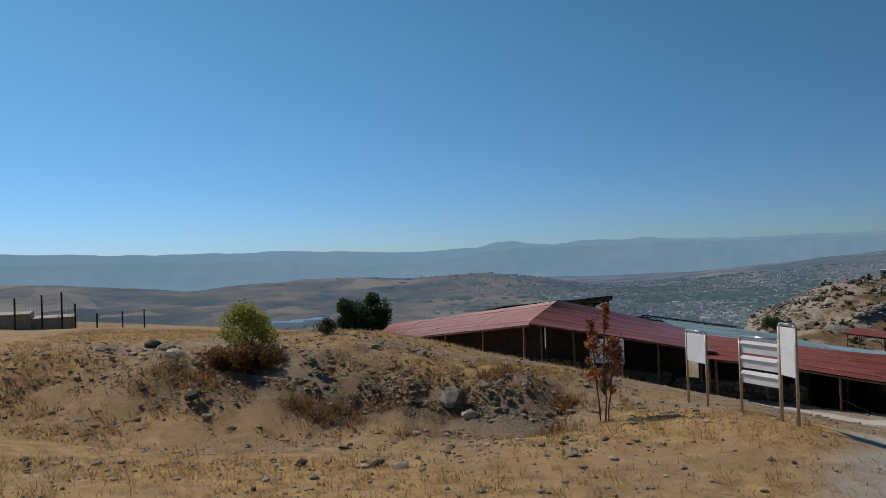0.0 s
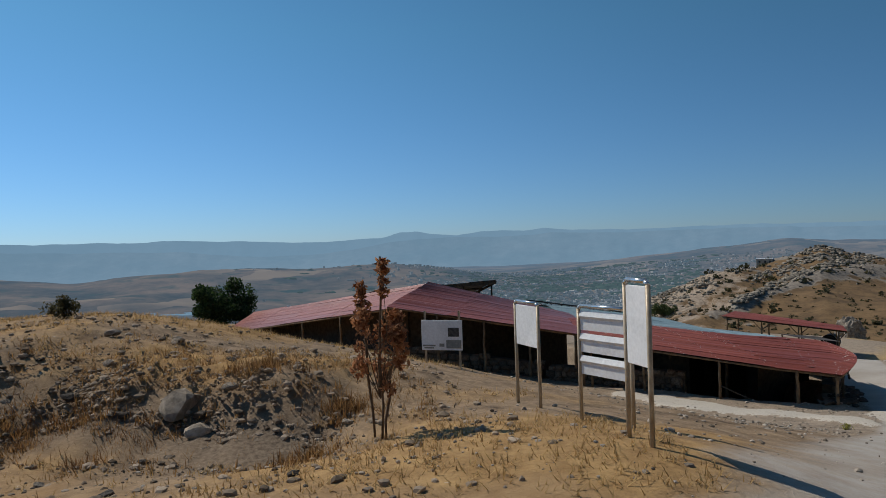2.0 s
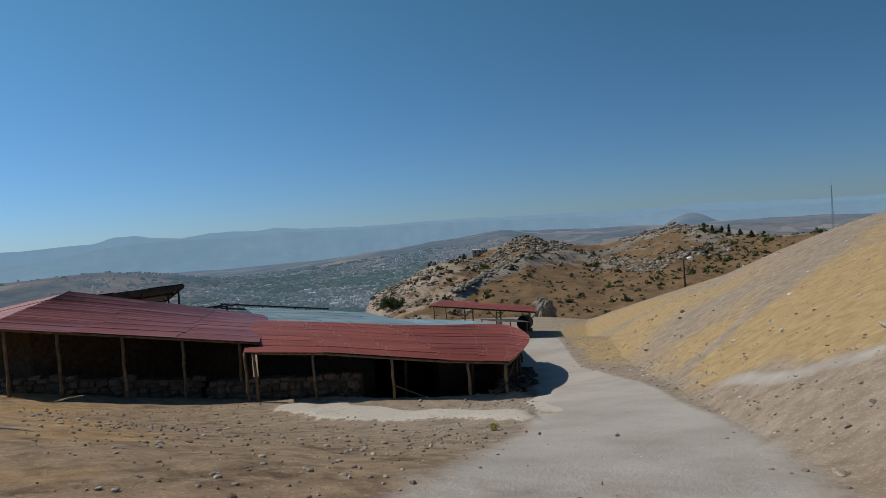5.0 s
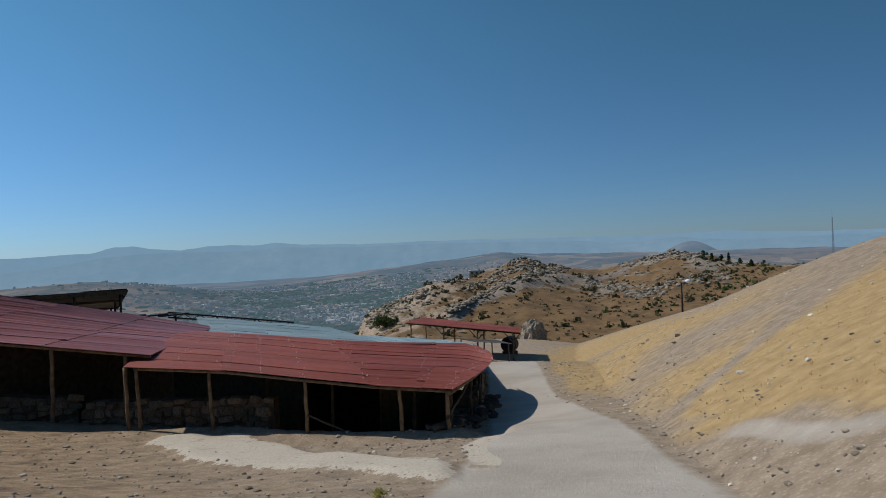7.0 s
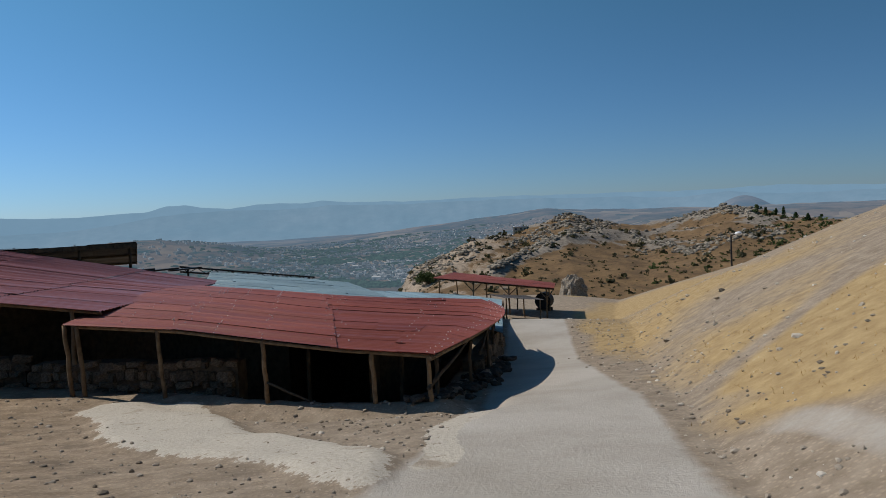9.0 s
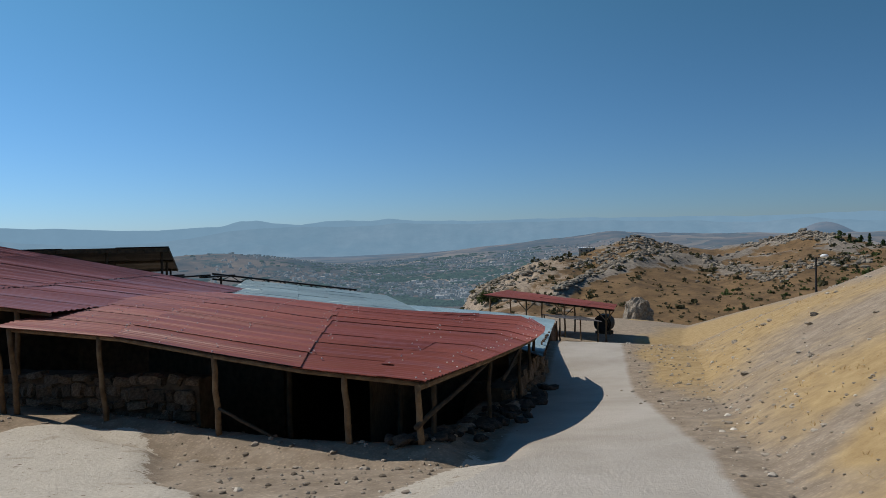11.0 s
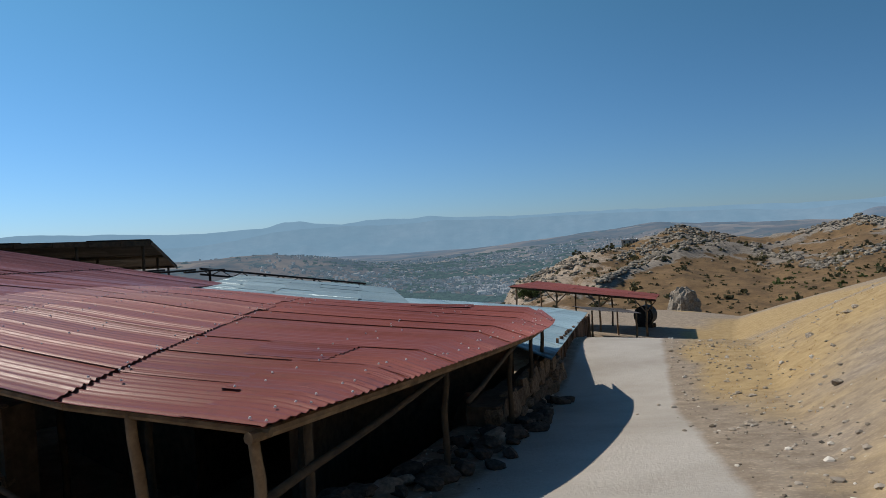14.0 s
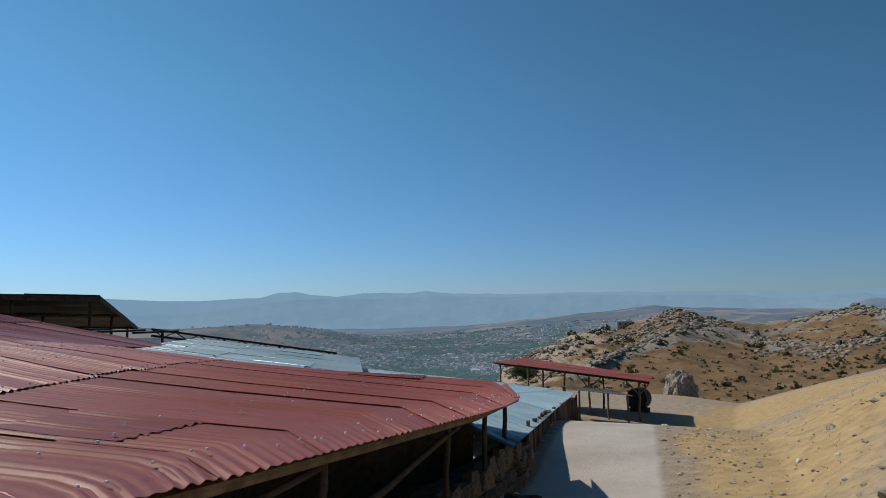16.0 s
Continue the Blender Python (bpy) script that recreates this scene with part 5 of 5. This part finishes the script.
def pergola():
    """The long thin red roof on posts at the track's far end."""
    p0 = thing("pergola", (0, 0, 0), "open shelter with a thin red sheet roof on timber posts", "pergola")
    f = quad((41.4, 48.6, -6.22), (36.0, 56.2, -5.52), (41.4, 62.4, -5.92), (46.6, 55.0, -6.80))
    corrugated_roof(p0, f, (0, 0.2, 0.4, 0.6, 0.8, 1.0), 2, 16, RED, 0.01, 2, depth=0.02)
    for u in (0.06, 0.36, 0.66, 0.96):
        for v in (0.08, 0.92):
            p = f(u, v)
            pole("post", (p.x, p.y, height(p.x, p.y) - 0.4), (p.x, p.y, p.z - 0.03), 0.06, WOOD, p0, 0.03)
    for v in (0.08, 0.92):
        bm = bmesh.new()
        rod(bm, f(0, v) - Vector((0, 0, 0.08)), f(1, v) - Vector((0, 0, 0.08)), 0.06)
        part("beam", bm, DARK_SHADED_WOOD, p0)
    for u in (0.06, 0.36, 0.66):
        for s in (-1, 1):
            p = f(u, 0.08)
            q = f(min(1, max(0, u + 0.08 * s)), 0.08)
            bm = bmesh.new()
            rod(bm, (p.x, p.y, p.z - 0.8), q - Vector((0, 0, 0.08)), 0.035, n=6)
            part("brace", bm, WOOD, p0)


pergola()


def water_drum():
    x, y = 45.7, 55.4
    z = height(x, y)
    d = thing("water_drum", (x, y, z), "large black round tank lying by the open shelter", "tank", turn=35)
    bm = bmesh.new()
    m = Matrix.Translation((0, 0, 0.82)) @ Matrix.Rotation(radians(90), 4, "Y")
    r = bmesh.ops.create_cone(bm, cap_ends=True, segments=28, radius1=0.66, radius2=0.66, depth=1.15, matrix=m)
    bmesh.ops.bevel(bm, geom=[e for e in bm.edges if len(e.link_faces) == 2 and e.calc_face_angle() > 0.8], offset=0.12, segments=3, affect="EDGES")
    part("barrel", bm, BLACK, d)
    for s in (-0.3, 0.3):
        bm = bmesh.new()
        box(bm, (0.18, 1.15, 0.5), Matrix.Translation((s, 0, 0.0)), 0.03)
        part("cradle", bm, DARK_SHADED_WOOD, d)


water_drum()


def rock_tower():
    """A jagged free-standing ruin of grey stone."""
    x, y = 66.6, 77.0
    z = height(x, y)
    bm = bmesh.new()
    bmesh.ops.create_icosphere(bm, subdivisions=4, radius=1.0)
    for v in bm.verts:
        n = v.co.normalized()
        k = 1 + 0.22 * noise.noise(n * 2.3) + 0.14 * noise.noise(n * 6.0)
        w = 1.0 - 0.18 * max(0, n.z)
        v.co = Vector((max(-0.75, min(0.75, n.x)) * 1.75 * k * w - 0.2 * max(0, n.z), max(-0.75, min(0.75, n.y)) * 1.5 * k * w, max(-0.4, min(0.8, n.z)) * 2.5 * k + 0.6))
        v.co.x += 0.14 * noise.cell(v.co * 2.2)
        v.co.y += 0.14 * noise.cell(v.co * 2.2 + Vector((9, 0, 0)))
    me = bpy.data.meshes.new("rock_tower")
    bm.to_mesh(me)
    bm.free()
    me.materials.append(LIMESTONE)
    ob = new("rock_tower", me)
    ob.matrix_world = Matrix.Translation((x, y, z))
    tagged(ob, "blocky grey rock stump standing beyond the track", "rock")


rock_tower()


def street_lamp():
    x, y = 62.5, 50.8
    z = height(x, y)
    t = -3.75 - z
    l = thing("street_lamp", (x, y, z), "thin dark lamp post with a pale lamp head", "lamp")
    bm = bmesh.new()
    rod(bm, (0, 0, -0.3), (0, 0, t), 0.09, 0.06, 10)
    part("pole", bm, STEEL, l)
    bm = bmesh.new()
    rod(bm, (0, 0, t - 0.1), (0.45, -0.3, t + 0.1), 0.035)
    part("arm", bm, STEEL, l)
    bm = bmesh.new()
    bmesh.ops.create_uvsphere(bm, u_segments=14, v_segments=8, radius=0.28, matrix=Matrix.Translation((0.5, -0.35, t + 0.08)) @ Matrix.Diagonal((1.2, 1, 0.6, 1)))
    part("lamp_head", bm, WHITE, l, "pale rounded lamp head", True)


street_lamp()


# ---------------------------------------------------------------- the far ridge
def ridge_spot(rng, a0, a1, r0, r1):
    az, r = radians(rng.uniform(a0, a1)), rng.uniform(r0, r1)
    return OX + r * math.sin(az), OY + r * math.cos(az)


def ridge_bushes():
    rng = random.Random(17)
    spots = [ridge_spot(rng, 24, 68, 150, 470) for _ in range(1900)]  + [ridge_spot(rng, 24, 36, 380, 470) for _ in range(70)]
    grove = [ridge_spot(rng, 53.5, 66, 340, 470) for _ in range(480)] + [ridge_spot(rng, 46, 53, 300, 380) for _ in range(40)]
    scrub_mesh("ridge_scrub", spots, SCRUB, "scattered dark scrub on the rocky ridge", rng)
    scrub_mesh("ridge_grove", grove, GREEN, "green bushes and low trees along the ridge", rng)


def scrub_mesh(name, spots, mat, label, rng):
    hs = terrain([s[0] for s in spots], [s[1] for s in spots])
    verts, faces = [], []
    for (x, y), z in zip(spots, hs):
        s = rng.uniform(0.3, 0.95) if rng.random() < 0.88 else rng.uniform(1.2, 2.4)
        for _ in range(16):
            d = Vector((rng.gauss(0, 1), rng.gauss(0, 1), abs(rng.gauss(0, 0.8)))) * s * 0.5
            p = Vector((x, y, z)) + d
            n = Vector((rng.gauss(0, 1), rng.gauss(0, 1), rng.gauss(0, 1))).normalized()
            t = n.orthogonal().normalized() * s * 0.5
            q = n.cross(t) * 0.8
            b = len(verts)
            verts += [p - t, p + q, p + t, p - q]
            faces.append((b, b + 1, b + 2, b + 3))
    tagged(mesh_ob(name, verts, faces, mat), label, "bushes", kind="stuff")


ridge_bushes()


def ridge_crags():
    rng = random.Random(19)
    cand = [ridge_spot(rng, 23, 66, 260, 500) for _ in range(2000)]
    xs, ys = np.array([c[0] for c in cand]), np.array([c[1] for c in cand])
    w = ridge_rock(xs, ys) + 0.25 * ridge_pale(xs, ys)
    keep = [c for c, k in zip(cand, w) if rng.random() < 0.8 * k]
    # long outcrops, by direction and height of view over the valley: (azimuth, elevation), spread, number
    looks = []
    for line, wide, count in ((((33, -5.3), (34.9, -4.46), (36.8, -3.45), (39.1, -2.55), (41.4, -1.97), (43.6, -1.67)), 0.13, 620), (((34.5, -3.4), (37, -2.5), (39.6, -1.5), (42.5, -1.5)), 0.22, 300),
                              (((44.5, -3.1), (47.1, -3.5), (48.4, -4.3), (50.1, -3.7), (51.6, -3.2), (55.4, -2.8)), 0.22, 420), (((47, -1.5), (48.5, -1.2), (51.4, -0.9), (53.2, -1.4)), 0.25, 320),
                              (((38.3, -1.4), (39.6, -0.85), (41, -1.2)), 0.15, 140), (((25, -5.6), (28, -4.6), (32, -3.6)), 0.5, 330)):
        for _ in range(count):
            a = rng.uniform(line[0][0], line[-1][0])
            looks.append((a, float(np.interp(a, [p[0] for p in line], [p[1] for p in line])) + rng.gauss(0, wide)))
    reach = np.linspace(240, 520, 141)
    az = np.radians([q[0] for q in looks])[:, None]
    gx, gy = OX + reach * np.sin(az), OY + reach * np.cos(az)
    up = np.degrees(np.arctan2(terrain(gx, gy), reach))
    hit = up >= np.array([q[1] for q in looks])[:, None]
    for row, first in enumerate(hit.argmax(1)):
        if hit[row].any() and first > 0:
            keep.append((float(gx[row, first]), float(gy[row, first])))
    hs = terrain([c[0] for c in keep], [c[1] for c in keep])
    shapes = [([v.co.copy() for v in me.vertices], [tuple(p.vertices) for p in me.polygons]) for me in (stone_mesh("crag", 60 + s, LIMESTONE, 0.45, 1, 0.9) for s in range(6))]
    verts, faces = [], []
    for (x, y), z in zip(keep, hs):
        vs, fs = rng.choice(shapes)
        s = rng.uniform(0.7, 2.6)
        a = rng.uniform(0, 6.28)
        c, sn = math.cos(a), math.sin(a)
        b = len(verts)
        verts += [(x + s * 1.5 * (v.x * c - v.y * sn), y + s * 1.5 * (v.x * sn + v.y * c), z + s * (v.z + 0.1)) for v in vs]
        faces += [tuple(b + i for i in f) for f in fs]
    crag = Nodes("crag_rock", 0.95)
    n = crag.noise(0.8, 5, 0.7)
    crag = crag.out(crag.mix(0.5, crag.mix(crag.rand(True), (0.10, 0.088, 0.072), (0.33, 0.285, 0.225)), crag.mix(n, (0.4, 0.4, 0.4), (1.6, 1.6, 1.6)), "MULTIPLY"), n, 0.8, 0.4)
    tagged(mesh_ob("ridge_crags", verts, faces, crag), "grey limestone crags along the ridge", "rocks", kind="stuff")


ridge_crags()


def cypress(x, y, h, w):
    z = height(x, y)
    t = thing("tree", (x, y, z - 0.2), "dark slender evergreen on the far ridge", "tree", "evergreens on the ridge")
    bm = bmesh.new()
    rod(bm, (0, 0, -0.3), (0, 0, h * 0.8), 0.22, 0.06, 6)
    part("trunk", bm, BARK, t)
    blobs = [(Vector((0, 0, h * (0.15 + 0.8 * k / 7))), w * (1.05 - 0.8 * k / 7)) for k in range(8)]
    leaf_cloud("crown", blobs, 260, 0.55, LEAF, t, int(x * 7) % 1000)


rng_c = random.Random(23)
for az, h, w in ((54.2, 8, 2.2), (54.9, 6, 2.0), (55.4, 9, 1.6), (57.0, 6, 2.2), (58.6, 7, 2.0), (59.3, 6, 2.6), (60.0, 9, 1.5), (60.5, 10, 1.4), (61.4, 8, 2.2), (56.2, 5, 2.4), (62.3, 7, 2.4), (63.4, 8, 2.0)):
    r = 455 + rng_c.uniform(-25, 10)
    cypress(OX + r * math.sin(radians(az)), OY + r * math.cos(radians(az)), 0.62 * h, 0.8 * w)


def far_house(az, r, w, d, h):
    x, y = OX + r * math.sin(radians(az)), OY + r * math.cos(radians(az))
    z = height(x, y)
    ob = thing("house", (x, y, z), "small flat-roofed white building on the ridge", "house", "buildings on the ridge", turn=-az)
    bm = bmesh.new()
    box(bm, (w, d, h + 2), Matrix.Translation((0, 0, h / 2 - 1)), 0.05)
    part("wall", bm, CONCRETE, ob)
    bm = bmesh.new()
    box(bm, (w + 0.6, d + 0.6, 0.35), Matrix.Translation((0, 0, h + 0.15)), 0.05)
    part("roof", bm, WHITE, ob)
    for k in (-0.3, 0.05, 0.33):
        bm = bmesh.new()
        box(bm, (0.12 * w, 0.1, h * 0.4), Matrix.Translation((k * w, -d / 2 - 0.03, h * 0.5)))
        part("window", bm, INK, ob)


far_house(35.6, 452, 9, 6, 3.0)
far_house(34.6, 455, 12, 6, 2.6)


# haze on the mast is put into its steel as a weak blue glow
MAST = distance_material("hazy_mast_steel", (0.03, 0.03, 0.035), (0.06, 0.06, 0.065), (0.10, 0.15, 0.20), 0.5, 0.6)


def radio_mast():
    r, az = 690, radians(62.4)
    x, y = OX + r * math.sin(az), OY + r * math.cos(az)
    m = thing("radio_mast", (x, y, -60), "thin steel lattice radio mast on the skyline", "mast")
    top = 76.0
    legs = [(1.3, 1.3), (-1.3, 1.3), (-1.3, -1.3), (1.3, -1.3)]
    for a, b in legs:
        bm = bmesh.new()
        rod(bm, (a, b, -40), (a * 0.15, b * 0.15, top), 0.12, 0.09, 6)
        part("leg", bm, MAST, m)
    bm = bmesh.new()
    for i in range(22):
        k0, k1 = 1 - 0.85 * i / 22, 1 - 0.85 * (i + 1) / 22
        for j in range(4):
            a, b = legs[j], legs[(j + 1) % 4]
            rod(bm, (a[0] * k0, a[1] * k0, 30 + (top - 30) * i / 22), (b[0] * k1, b[1] * k1, 30 + (top - 30) * (i + 1) / 22), 0.06, n=4)
    part("lacing", bm, MAST, m)
    bm = bmesh.new()
    rod(bm, (0, 0, top - 1), (0, 0, top + 7), 0.15, 0.05, 6)
    part("aerial", bm, MAST, m)


radio_mast()


# ---------------------------------------------------------------- terrace and fence on the far left
def terrace():
    t = thing("stone_terrace", (0, 0, 0), "two-step terrace of pale stone blocks on the hilltop", "terrace")
    for (x, y, z, w, d, h) in ((-25.2, 41.2, -1.2, 6.5, 3.5, 1.25), (-22.3, 43.0, -1.35, 4.2, 3.0, 0.85)):
        turn = Matrix.Rotation(radians(24), 4, "Z")
        bm = bmesh.new()
        box(bm, (w, d, h), Matrix.Translation((x, y, z)) @ turn, 0.05)
        base = part("body", bm, CONCRETE, t)
        n = int(w / 0.8)
        for i in range(n):
            bm = bmesh.new()
            box(bm, (w / n * 0.97, d * 1.03, 0.12), Matrix.Translation((x, y, z + h / 2 + 0.05)) @ turn @ Matrix.Translation((-w / 2 + (i + 0.5) * w / n, 0, 0)), 0.015)
            part("coping_slab", bm, CONCRETE, t)


terrace()


def mesh_fence():
    f = thing("wire_fence", (0, 0, 0), "dark wire mesh fence on steel posts along the hilltop", "fence")
    pts = [(-21.6, 39.6, 0.50, -1.6), (-20.5, 40.3, 0.60, -1.6), (-19.6, 40.7, 0.70, -1.5), (-19.1, 41.2, 0.0, -1.5), (-18.9, 43.5, -0.75, -1.7), (-18.8, 47.0, -0.9, -1.9), (-18.9, 51.0, -1.05, -2.1)]
    for x, y, z1, z0 in pts:
        bm = bmesh.new()
        rod(bm, (x, y, min(z0, height(x, y)) - 0.3), (x, y, z1), 0.05, n=8)
        part("post", bm, STEEL, f)
    for (x0, y0, a1, a0), (x1, y1, b1, b0) in zip(pts, pts[1:]):
        bm = bmesh.new()
        for k in range(9):
            s = 0.06 + 0.9 * k / 8
            rod(bm, (x0, y0, a0 + (a1 - a0) * s), (x1, y1, b0 + (b1 - b0) * s), 0.0035, n=4)
        for k in range(1, 10):
            s = k / 10
            x, y = x0 + (x1 - x0) * s, y0 + (y1 - y0) * s
            rod(bm, (x, y, a0 + (b0 - a0) * s), (x, y, a1 + (b1 - a1) * s), 0.003, n=4)
        part("wire_panel", bm, STEEL, f)


mesh_fence()
